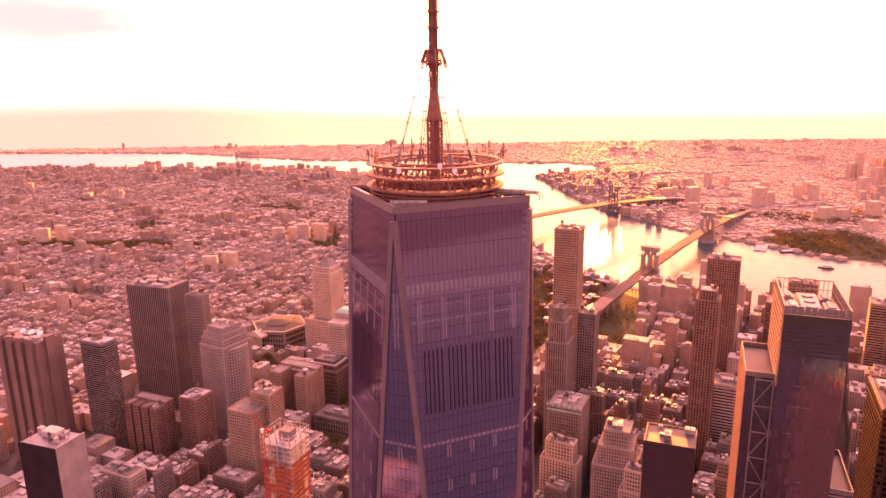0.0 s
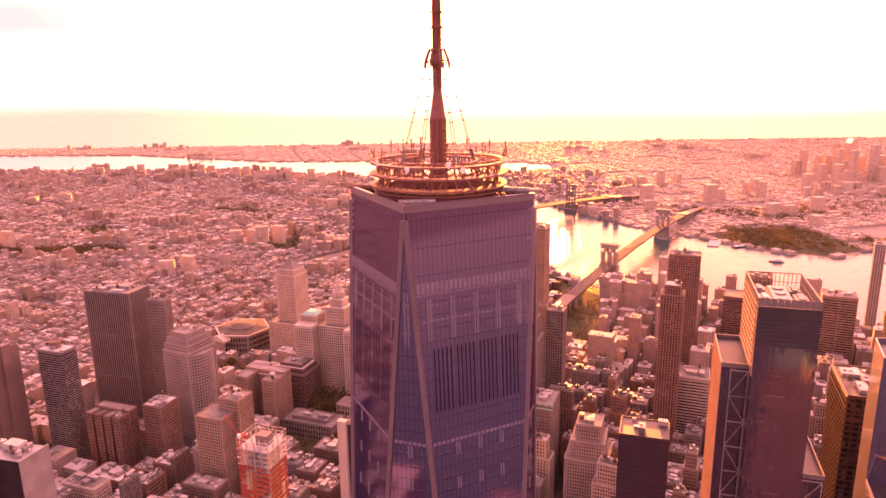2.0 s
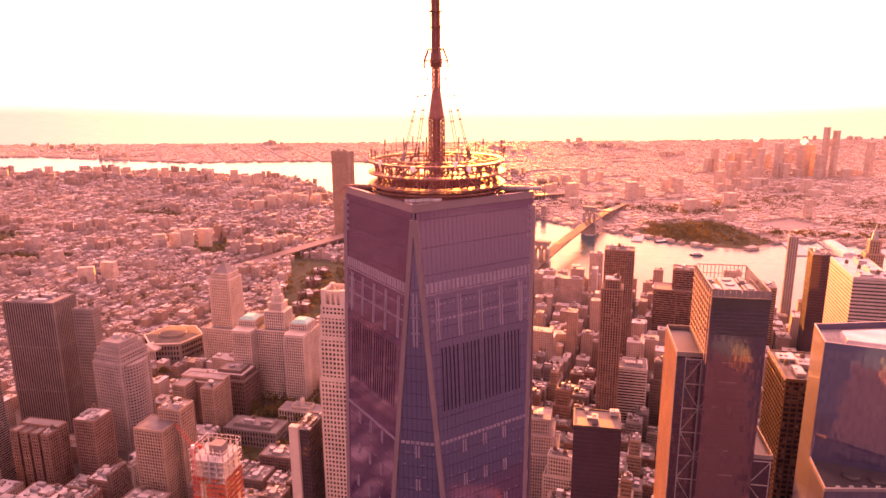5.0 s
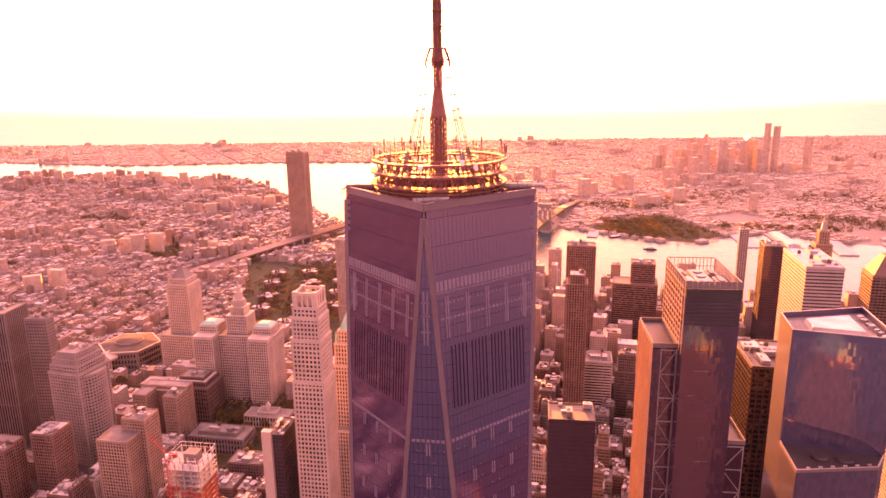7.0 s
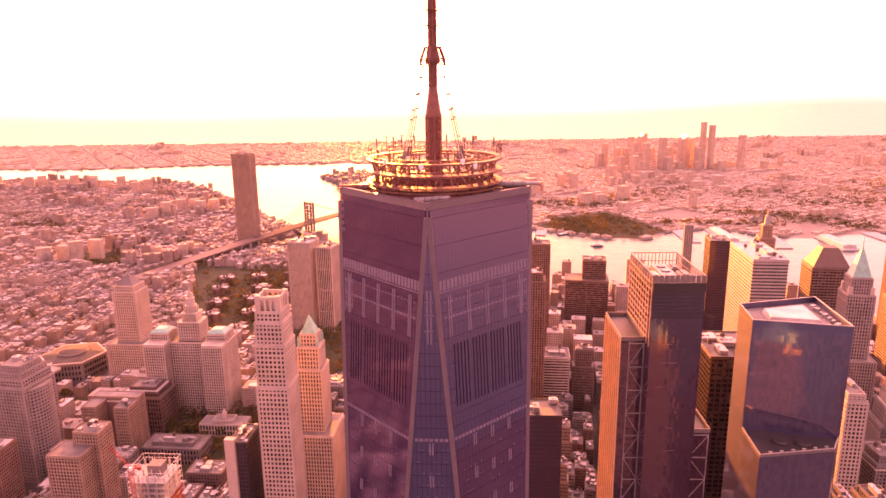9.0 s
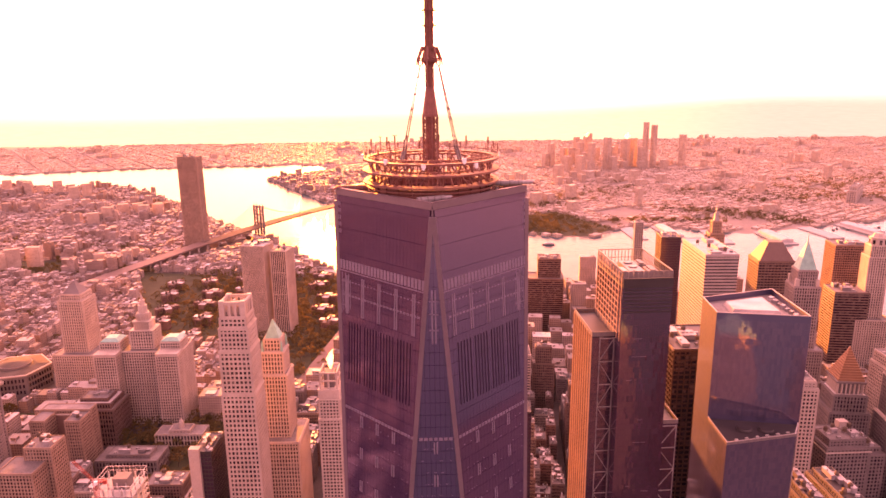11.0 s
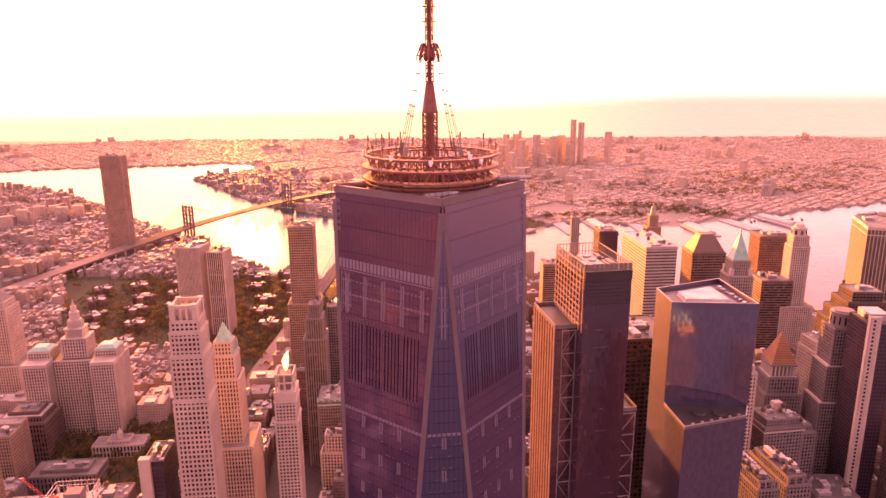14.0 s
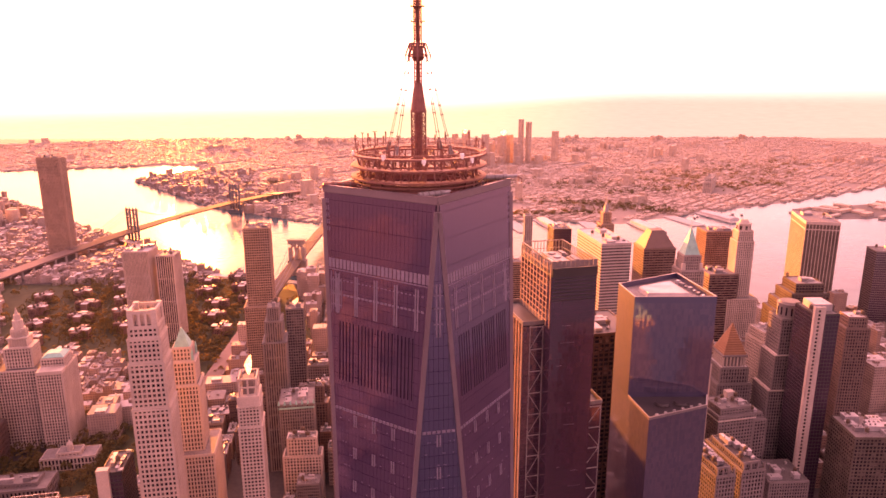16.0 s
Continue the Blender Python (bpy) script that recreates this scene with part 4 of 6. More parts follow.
for x, y, a, d, h in ((22.5, 30, 10, 34, 4.2), (12.5, 20, 6, 10, 5), (32, 22, 7, 12, 5), (12.5, 44, 6, 9, 3.4), (32, 44, 6, 10, 3.4)):
    b = Bits()
    b.box(x, y, 322.4, a, d, h)
    for k in range(3):
        b.bar((x, y + (k - 1) * d * .3, 322.4 + h), (x, y + (k - 1) * d * .3, 323.4 + h), min(a, d) * .3, sides=12)
    part("cooling_unit", b, "plant", w3)

rng = random.Random(12)
lit = Bits()
for j in range(46):
    z = 100 + 4.1 * j
    if rng.random() < .35:
        u = rng.uniform(8, 27)
        for k in range(rng.randint(1, 7)):
            lit.box(u + k * 1.43, -.1, z + 2.6, .8, .06, .22)
part("ceiling_light", lit, "tower_louvre", w3, "pale office ceiling strips", "stuff")

w4 = thing("glass_tower", "sharp-edged mirror glass tower with stepped terrace", "office tower", 0, 0, 0)
up = [(188, 380), (241.5, 357.5), (257, 416), (197.5, 411)]
lowp = [(179.5, 346), (229.5, 345.2), (241.5, 357.5), (257, 416), (197.5, 411), (186.5, 375)]
b = Bits()
b.prism([(x, y, 0) for x, y in lowp], [(x, y, 222.5) for x, y in lowp])
part("lower_shaft", b, "mirror", w4)
b = Bits()
b.prism([(x, y, 222) for x, y in up], [(x, y, 295) for x, y in up])
part("upper_shaft", b, "mirror", w4)
shrink = lambda pts, m: [(sum(p[0] for p in pts) / len(pts) * (1 - m) + x * m, sum(p[1] for p in pts) / len(pts) * (1 - m) + y * m) for x, y in pts]
for pts, z, h, skin in ((up, 295, 4.4, "mirror"), (lowp, 222.5, 1.8, "steel_dark")):
    q = shrink(pts, .975)
    for i in range(len(pts)):
        j = (i + 1) % len(pts)
        if pts is lowp and i in (2, 3):
            continue
        b = Bits()
        b.prism([(*pts[i], z), (*pts[j], z), (*q[j], z), (*q[i], z)], [(*pts[i], z + h), (*pts[j], z + h), (*q[j], z + h), (*q[i], z + h)])
        part("parapet", b, skin, w4)
        b = Bits()
        b.prism([(*pts[i], z + h), (*pts[j], z + h), (*q[j], z + h), (*q[i], z + h)], [(*pts[i], z + h + .35), (*pts[j], z + h + .35), (*q[j], z + h + .35), (*q[i], z + h + .35)])
        part("coping", b, "aluminium", w4)
b = Bits()
b.prism([(x, y, 294.8) for x, y in shrink(up, .97)], [(x, y, 295.5) for x, y in shrink(up, .97)])
part("roof", b, "roof", w4)
b = Bits()
b.prism([(x, y, 222.6) for x, y in shrink(lowp, .965)], [(x, y, 222.9) for x, y in shrink(lowp, .965)])
part("terrace", b, "dark", w4)
for px, py in ((203, 361), (216, 356.5)):
    b = Bits()
    b.bar((px, py, 222.9), (px, py, 223.5), 5.6, 5.6, 20)
    b.bar((px, py, 223.5), (px, py, 224.6), 5.0, 4.4, 20)
    part("planter", b, "dark", w4, "round dark planter bed")
for k in range(6):
    b = Bits()
    b.box(189 + 7.6 * k, 349.6, 222.9, 2.2, 1.0, .8)
    part("bench", b, "concrete", w4)
b = Bits()
cxy = shrink(up, .55)
b.prism([(x, y, 295.5) for x, y in cxy], [(x, y, 298.6) for x, y in shrink(up, .5)])
part("roof_housing", b, "plant", w4, "pale grey roof housing")
rng = random.Random(9)
for i in range(8):
    t = i / 8
    b = Bits()
    x, y = 241 + 10 * t - 3, 363 + 46 * t
    b.box(x, y, 295.5, rng.uniform(2, 4), rng.uniform(2, 4), rng.uniform(1.5, 3), .3)
    part("roof_unit", b, "plant", w4)
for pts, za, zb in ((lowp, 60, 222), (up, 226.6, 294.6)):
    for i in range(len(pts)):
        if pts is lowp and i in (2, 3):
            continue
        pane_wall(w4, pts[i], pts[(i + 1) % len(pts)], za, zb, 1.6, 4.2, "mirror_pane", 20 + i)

# ---- named towers of the city, nearest first ----
HERO = []


def hero(name, label, x, y, ang, tiers, **kw):
    HERO.append((x, y, max(tiers[0][2], tiers[0][3]) * .64))
    return tower(name, label, x, y, ang, tiers, **kw)


HERO += [(137, 410, 62), (215, 385, 60), (CX, CY, 75)]
hero("bronze_tower", "dark bronze steel-framed office tower with gridded facade", 238, 487, -12, [(0, 237, 42, 56)], wall="bronze", glass="window", bay=4.6, storey=4.2, pier=.9, band=1.3, relief=.7, units=9, roof="dark")
hero("black_tower", "flat-topped black glass tower with thin roof rim", 86, 509, -11, [(0, 182, 37, 30)], wall="dark", glass="glass_dark", bay=1.8, storey=4, pier=.25, band=.4, relief=.15, units=2, roof="dark")
r = hero("residential_tower", "pale limestone apartment tower with notched crown and punched windows", -131, 569, -13,
         [(0, 196, 27, 29), (196, 234, 25, 27), (234, 254, 23, 25), (254, 263, 21, 23)], wall="limestone", bay=3.4, storey=4.4, pier=1.35, band=1.7, relief=.6, units=2)
crown = Bits()
for sx in (-1, 1):
    for sy in (-1, 1):
        crown.box(sx * 8.6, sy * 9.6, 263, 4.2, 4.2, 14)
    for q in (-1, 1):
        crown.box(q * 2.4, sx * 10.4, 263, 1.8, 1.5, 12)
        crown.box(sx * 9.6, q * 2.6, 263, 1.5, 1.8, 12)
    crown.box(0, sx * 10.4, 273.6, 14, 1.6, 2.6)
    crown.box(sx * 9.6, 0, 273.6, 1.6, 16, 2.6)
crown.box(0, 0, 263, 12, 13, 9)
part("crown", crown, "limestone", r, "open stone crown")
r = hero("gothic_tower", "ornate cream terracotta tower with green pyramidal roof", -105, 632, -13, [(0, 118, 44, 46), (118, 182, 25, 26), (182, 204, 20, 21), (204, 216, 15, 15)],
         wall="limestone", bay=2.8, storey=4.2, pier=1.3, band=1.1, relief=.7, units=0)
pyramid(r, "spire_roof", 14, 14, 216, 17, "copper", .08, label="green copper spire")
for sx in (-1, 1):
    for sy in (-1, 1):
        b = Bits()
        b.bar((sx * 9, sy * 9.4, 204), (sx * 9, sy * 9.4, 211), 1.4, .9, 8)
        b.bar((sx * 9, sy * 9.4, 211), (sx * 9, sy * 9.4, 216), 1.2, .1, 8)
        part("pinnacle", b, "copper", r)
r = hero("balcony_tower", "slim pale apartment tower with stacked balconies and an open crown", -57, 571, -13, [(0, 162, 18, 24), (162, 181, 17, 23)], wall="limestone", bay=2.9, storey=3.4, pier=1.1, band=1.2, relief=.8, units=0)
b = Bits()
b.box(0, 0, 181, 18.4, 24.4, 8.6)
part("blank_attic", b, "limestone", r)
b = Bits()
b.box(0, 0, 161.4, 20.4, 26.4, 1.3)
part("ledge", b, "limestone", r)
b = Bits()
b.box(0, 0, 189.6, 9, 13, 13)
part("plant_house", b, "stone", r)
b = Bits()
for sx in (-1, 0, 1):
    for sy in (-1, 0, 1):
        if sx or sy:
            b.box(sx * 7.2, sy * 10, 189.6, 1.5, 1.5, 15)
for zz in (196.5, 204):
    for sy in (-1, 1):
        b.box(0, sy * 10, zz, 16, 1.1, 1.2)
    for sx in (-1, 1):
        b.box(sx * 7.2, 0, zz, 1.1, 21, 1.2)
part("crown", b, "limestone", r, "open stone crown frame")
for j in range(44):
    for sx in (-1, 1):
        b = Bits()
        b.box(sx * 10.0, -4, 12 + 3.4 * j, 2.2, 5, .35)
        b.box(sx * 11.0, -4, 12.35 + 3.4 * j, .12, 5, .9)
        part("balcony", b, "limestone", r)
hero("corner_block", "narrow block with a pale stair tower and dark glazed sides", -165, 578, -14, [(0, 143, 16, 34)], wall="dark", glass="glass_dark", bay=3, storey=4, pier=.5, band=1.4, relief=.3, units=4)
b = Bits()
b.box(-174.5, 562.5, 0, 9, 6, 148, radians(-14))
part("stair_tower", b, "limestone", bpy.data.objects["corner_block"])
bpy.data.objects["stair_tower"].matrix_parent_inverse = bpy.data.objects["corner_block"].matrix_basis.inverted()
hero("stepped_tower", "pale stone tower with stepped setbacks", 57, 643, -11, [(0, 84, 42, 44), (84, 102, 32, 34), (102, 118, 24, 26)], wall="worn_stone", bay=2.5, storey=3.6, pier=1.3, band=1.2, relief=.4, units=4)
hero("banded_block", "white banded office block with ribbon windows", 190, 797, -14, [(0, 107, 38, 34)], wall="limestone", bay=40, storey=3.7, pier=1, band=1.8, relief=.35, units=6)
hero("dark_slab", "dark brown flat-topped slab tower", 205, 944, -14, [(0, 217, 40, 26)], wall="brick", bay=3, storey=3.4, pier=1.1, band=1.0, relief=.3, units=4)
hero("slender_tower", "slender dark apartment tower with mechanical crown", 156, 772, -14, [(0, 214, 24, 26), (214, 224, 17, 19)], wall="brick", bay=3, storey=3.3, pier=1.3, band=.8, relief=.4, units=3)
hero("twisting_tower", "tall ribbed stainless steel apartment tower", 2, 896, -14, [(0, 160, 40, 34), (160, 263, 31, 28)], wall="beige", bay=2.7, storey=3.3, pier=.9, band=1.2, relief=.9, units=4)
hero("ribbed_slab", "pale limestone slab with close vertical ribs", -146, 1240, -22, [(0, 168, 42, 40)], wall="limestone", bay=2.4, storey=40, pier=1.2, band=.8, relief=.9, units=4)
hero("ribbed_annex", "pale ribbed slab beside a taller twin", -103, 1228, -22, [(0, 159, 28, 36)], wall="limestone", bay=3.4, storey=40, pier=1.3, band=.8, relief=.9, units=3)
# wide beige piers and bands pale this dark glass slab, imitating haze
hero("waterfront_tower", "tall dark flat glass apartment slab by the river", -338, 1935, -30, [(0, 256, 62, 22)], wall="beige", glass="window", bay=4, storey=3.6, pier=1.8, band=1.7, relief=.2, units=4)
hero("waterside_apartments", "long pale apartment slab beside the far marina", 1930, 2110, 40, [(0, 44, 170, 30), (44, 56, 120, 24)], wall="limestone", bay=8, storey=6.5, pier=3, band=2.4, relief=.6, units=4)
# municipal block with central spire
r = hero("municipal_building", "broad pale stone civic building with paired wings and tiered tower", -284, 940, -12, [(0, 104, 108, 40), (104, 116, 26, 26, -40, -6), (104, 116, 26, 26, 40, -6)],
         wall="limestone", bay=3.2, storey=4, pier=1.25, band=1.1, relief=.5, units=0)
for sx in (-1, 1):
    b = Bits()
    b.prism([(sx * 40 + q, -6 + w, 117.6) for q, w in ((-12.6, -12.6), (12.6, -12.6), (12.6, 12.6), (-12.6, 12.6))], [(sx * 40 + q, -6 + w, 121.5) for q, w in ((-7, -7), (7, -7), (7, 7), (-7, 7))])
    part("wing_roof", b, "copper", r, "pale green copper wing roof")
t = Bits()
f = Bits()
facade(f, 30, 26, 104, 130, 3.2, 4, 1.4, 1.2, .6, 0, 2)
part("tower_frame", f, "limestone", r, kind="stuff")
t.box(0, 2, 129, 31.4, 27.4, 1.4)
t.box(0, 2, 130, 19, 17, 10)
for i in range(8):
    for yy in (-7.6, 11.8):
        col = Bits()
        col.bar((-9.8 + 2.8 * i, yy, 130.4), (-9.8 + 2.8 * i, yy, 140), .75, .65, 6)
        part("column", col, "limestone", r)
t.box(0, 2, 140, 23, 21, 2)
for z0, z1, a, c in ((142, 152, 8.5, 8), (152, 162, 6.2, 5.8), (162, 169, 4, 3.6), (169, 178, 2.2, .3)):
    t.bar((0, 2, z0), (0, 2, z1), a, c, 12)
for i in range(12):
    a = math.tau * i / 12
    t.bar((9.2 * math.cos(a), 2 + 9.2 * math.sin(a), 142), (9.2 * math.cos(a), 2 + 9.2 * math.sin(a), 150), .7)
part("central_tower", t, "limestone", r, "tiered stone cupola tower")
t = Bits()
t.box(0, 2, 104, 29.6, 25.6, 25)
part("tower_window", t, "window", r, "dark windows of the stone tower", "stuff")
for sx in (-1, 1):
    w = Bits()
    w.box(sx * 40, -26, 0, 28, 20, 104)
    part("wing", w, "window", r)
    f = Bits()
    facade(f, 28, 20, 0, 104, 3.2, 4, 1.25, 1.1, .6, sx * 40, -26)
    part("wing_frame", f, "limestone", r, kind="stuff")
    w = Bits()
    w.box(sx * 40, -26, 104, 29, 21, 3)
    part("cornice", w, "limestone", r)
r = hero("courthouse_tower", "square granite courthouse tower with pyramid top", -402, 1075, -14, [(0, 60, 60, 60), (60, 140, 36, 36), (140, 149, 30, 30)], wall="limestone", bay=3.4, storey=4.4, pier=1.6, band=1.2, relief=.6, units=0)
pyramid(r, "pyramid_roof", 27, 27, 149, 17, "stone", .05)
hero("federal_tower", "dark slab tower with close pale vertical stripes", -566, 842, -7, [(0, 180, 70, 42)], wall="stone", glass="slot", bay=3.3, storey=60, pier=1.4, band=.6, relief=.6, units=9)
hero("federal_annex", "narrow slab with checkered pale panels", -504, 836, -7, [(0, 168, 27, 14)], wall="stone", glass="dark", bay=3.6, storey=4.2, pier=1.2, band=1.9, relief=.5, units=5)
r = hero("setback_tower", "pale stone office tower with curved setback crown", -445, 797, -20, [(0, 118, 42, 46), (118, 127, 39, 42), (127, 134, 34, 37), (134, 141, 26, 30)], wall="worn_stone", bay=3.9, storey=4.1, pier=1.6, band=1.5, relief=1.0, units=4)
bow = lambda rad, z, q0=-36, q1=36: [(-2 + rad * math.cos(radians(q)), 1 + rad * math.sin(radians(q)), z) for q in np.linspace(q0, q1, 13)] + [(19, 1 + rad * math.sin(radians(q1)), z), (19, 1 + rad * math.sin(radians(q0)), z)]
b = Bits()
b.prism(bow(29.4, 0), bow(29.4, 112))
part("bow_glazing", b, "window", r)
for j in range(27):
    b = Bits()
    b.prism(bow(30.2, 2 + 4.1 * j), bow(30.2, 3.8 + 4.1 * j))
    part("bow_band", b, "worn_stone", r)
for i in range(11):
    b = Bits()
    q = radians(-35 + 7 * i)
    b.box(-2 + 29.7 * math.cos(q), 1 + 29.7 * math.sin(q), 0, 1.1, 1.5, 112, q)
    part("bow_pier", b, "worn_stone", r)
b = Bits()
b.prism(bow(30.8, 112), bow(30.8, 114.4))
part("bow_cornice", b, "worn_stone", r)
r = thing("windowless_tower", "windowless brown granite telephone tower with projecting shafts", "tower", -628, 672, 0, -10)
HERO.append((-628, 672, 50))
b = Bits()
b.box(0, 0, 0, 62, 36, 160)
part("wall", b, "granite", r)
for i in range(4):
    b = Bits()
    b.box(-24 + i * 16, -19.5, 0, 8, 5, 167)
    part("shaft", b, "granite", r)
b = Bits()
b.box(32, 0, 0, 5, 12, 166)
part("shaft", b, "granite", r)
roofscape(r, 60, 34, 160, wall="granite", n=8)
for i in range(3):
    b = Bits()
    b.bar((-14 + 14 * i, 4, 163), (-13.4 + 14 * i, 2.6, 165.4), .6, 3.4, 14)
    part("dish", b, "white", r, "white satellite dish")
r = hero("striped_tower", "slim apartment tower striped with pale balconies", -560, 702, -12, [(0, 149, 36, 22)], wall="stone", bay=6, storey=2.9, pier=0, band=1.0, relief=.9, units=4)
b = Bits()
b.bar((-2, 1, 149), (-2, 1, 157), 6.2, 6.2, 20)
part("tank_house", b, "brick", r, "round brown tank house")
b = Bits()
b.tube(-2, 1, 157, 6.4, .3, 1.2, 24)
part("tank_rim", b, "beige", r)
hero("roof_box_block", "dark flat block with a pale cluttered roof and penthouse", -441, 480, -8, [(0, 148, 43, 30)], wall="black_brick", glass="black_brick", bay=5, storey=4, pier=.5, band=.8, relief=.1, units=14, roof="plant")
b = Bits()
b.box(0, 3, 148.4, 16, 10, 7)
part("penthouse", b, "concrete", bpy.data.objects["roof_box_block"])
b = Bits()
b.box(21.9, 0, 0, .8, 30.4, 150)
part("side_wall", b, "plant", bpy.data.objects["roof_box_block"], "pale blank side wall")
hero("beige_block", "beige brick office block with stepped roofs", -340, 660, -14, [(0, 102, 34, 30, 0, -8), (0, 115, 26, 24, 10, 12)], wall="beige", bay=3, storey=3.7, pier=1.3, band=1.3, relief=.35, units=5)
hero("loft_block", "brown brick loft block with pale roof and many windows", -444, 714, -13, [(0, 80, 26, 30)], wall="brick", bay=3, storey=3.8, pier=1.1, band=1.3, relief=.4, units=8, roof="concrete")
hero("light_court_block", "brown brick loft block with narrow light courts between its wings", -497, 697, -13,
     [(0, 76, 50, 13, 0, 7)] + [(0, 74, 8.6, 15, -20.6 + 13.7 * i, -7) for i in range(4)], wall="brick", bay=2.9, storey=3.8, pier=1.1, band=1.2, relief=.4, units=3)
r = hero("court_block", "brown stone court block open to a deep brick light court", -360, 828, -13,
         [(0, 72, 58, 15, 0, 12)] + [(0, 70, 17, 25, sx * 20.5, -8) for sx in (-1, 1)], wall="beige", bay=3, storey=4.2, pier=1.3, band=1.4, relief=.5, units=4)
b = Bits()
b.box(0, 3.6, 0, 23.6, 1.2, 66)
part("court_wall", b, "brick", r, "red-brown brick wall of the light court")
b = Bits()
b.box(0, 3.4, 66, 23.6, 1.8, 1.2)
part("ledge", b, "limestone", r)
hero("hall_of_records", "brown stone classical hall with stepped mansard roof", -338, 893, -13, [(0, 50, 54, 44), (50, 57, 46, 36), (57, 61, 34, 24)], wall="granite", bay=3.6, storey=6, pier=1.5, band=1.4, relief=.7, units=3)
hero("city_courthouse", "low grey-violet stone courthouse with long roof", -284, 800, -13, [(0, 22, 72, 34), (22, 26, 50, 20)], wall="stone", bay=4, storey=7, pier=1.8, band=1.6, relief=.6, units=4)
r = hero("city_hall", "small white stone city hall with clock cupola", -236, 858, -13, [(0, 16, 60, 24), (16, 20, 26, 16)], wall="limestone", bay=4, storey=7, pier=1.6, band=1.4, relief=.5, units=0)
b = Bits()
b.bar((0, 0, 20), (0, 0, 28), 3.6, 3.2, 10)
b.bar((0, 0, 28), (0, 0, 33), 3.4, .4, 10)
part("cupola", b, "limestone", r)
# six-sided courthouse with a columned porch
r = thing("hexagonal_courthouse", "grey granite six-sided courthouse with columned porch and round court", "courthouse", -503, 1090, 0, -27)
HERO.append((-503, 1090, 58))
hexagon = lambda rad, z: [(rad * math.cos(math.tau * (i + .5) / 6), rad * math.sin(math.tau * (i + .5) / 6), z) for i in range(6)]
b = Bits()
b.prism(hexagon(48, 0), hexagon(48, 33))
part("wall", b, "stone", r)
b = Bits()
b.prism(hexagon(49.5, 33), hexagon(49.5, 35))
part("cornice", b, "limestone", r)
b = Bits()
b.prism(hexagon(47, 35), hexagon(30, 36.6))
part("roof", b, "slate", r)
b = Bits()
b.bar((0, 0, 34), (0, 0, 40), 22, 22, 28)
part("court_drum", b, "stone", r)
b = Bits()
b.bar((0, 0, 40), (0, 0, 42.4), 21, 3, 28)
part("dome", b, "slate", r, "shallow brown dome")
for i in range(6):
    a, c = Vector(hexagon(48.2, 6)[i]), Vector(hexagon(48.2, 6)[(i + 1) % 6])
    for j in range(9):
        p = a.lerp(c, (j + 1) / 10)
        for z in (6, 15, 24):
            b = Bits()
            b.box(p.x, p.y, z, 2.0, 2.0, 5, math.tau * (i + 1) / 6)
            part("window", b, "window", r)
b = Bits()
b.box(0, -46, 0, 34, 14, 6)
part("porch_steps", b, "limestone", r)
b = Bits()
b.box(0, -48, 26, 36, 14, 3.05)
part("entablature", b, "limestone", r)
b = Bits()
b.prism([(-18, -55, 29), (18, -55, 29), (18, -40, 29), (-18, -40, 29)], [(-.3, -55, 36), (.3, -55, 36), (.3, -40, 36), (-.3, -40, 36)])
part("pediment", b, "limestone", r)
for i in range(8):
    b = Bits()
    b.bar((-15.4 + 4.4 * i, -53, 6), (-15.4 + 4.4 * i, -53, 26), 1.1, .95, 10)
    part("column", b, "limestone", r)
# tower under construction with red crane
r = thing("unfinished_tower", "unfinished concrete tower wrapped in orange netting", "construction", -206, 452, 0, -12)
HERO.append((-206, 452, 30))
for j in range(46):
    b = Bits()
    b.box(0, 0, j * 4.1, 27, 24, .45)
    part("floor_slab", b, "concrete", r)
for i in range(5):
    for j in range(4):
        b = Bits()
        b.box(-12 + 6 * i, -10.5 + 7 * j, 0, .9, .9, 190)
        part("column", b, "concrete", r)
b = Bits()
b.box(2, 1, 0, 10, 9, 193)
part("lift_core", b, "stone", r)
rng = random.Random(3)
for j in range(22, 42):
    for sx, sy, w, d in ((0, -12.3, 26, .1), (13.7, 0, .1, 23), (-13.7, 0, .1, 23)):
        for k in range(5):
            if rng.random() < .82:
                o = (k - 2) * .2
                b = Bits()
                b.box(sx + (w * o if w > 1 else 0), sy + (d * o if d > 1 else 0), j * 4.1 + .5, w * .19 if w > 1 else w, d * .19 if d > 1 else d, rng.uniform(2.2, 3.4))
                part("netting", b, "netting", r)
b = Bits()
for i in range(10):
    b.bar((-13.4 + 2.98 * i, -12.8, 80), (-13.4 + 2.98 * i, -12.8, 172), .12)
    b.bar((13.9, -11.6 + 2.5 * i, 80), (13.9, -11.6 + 2.5 * i, 172), .12)
part("scaffold", b, "crane", r, "red scaffold poles", "stuff")
b = Bits()
for i in range(8):
    for sy in (-12.6, 12.6):
        b.bar((-13.4 + 3.83 * i, sy, 165), (-13.4 + 3.83 * i, sy, 193), .14)
for z in (172, 178, 184, 190, 193):
    for sy in (-12.6, 12.6):
        b.bar((-13.6, sy, z), (13.6, sy, z), .14)
    for sx in (-13.6, 13.6):
        b.bar((sx, -12.6, z), (sx, 12.6, z), .14)
part("scaffold", b, "steel", r, "pale scaffold rails", "stuff")


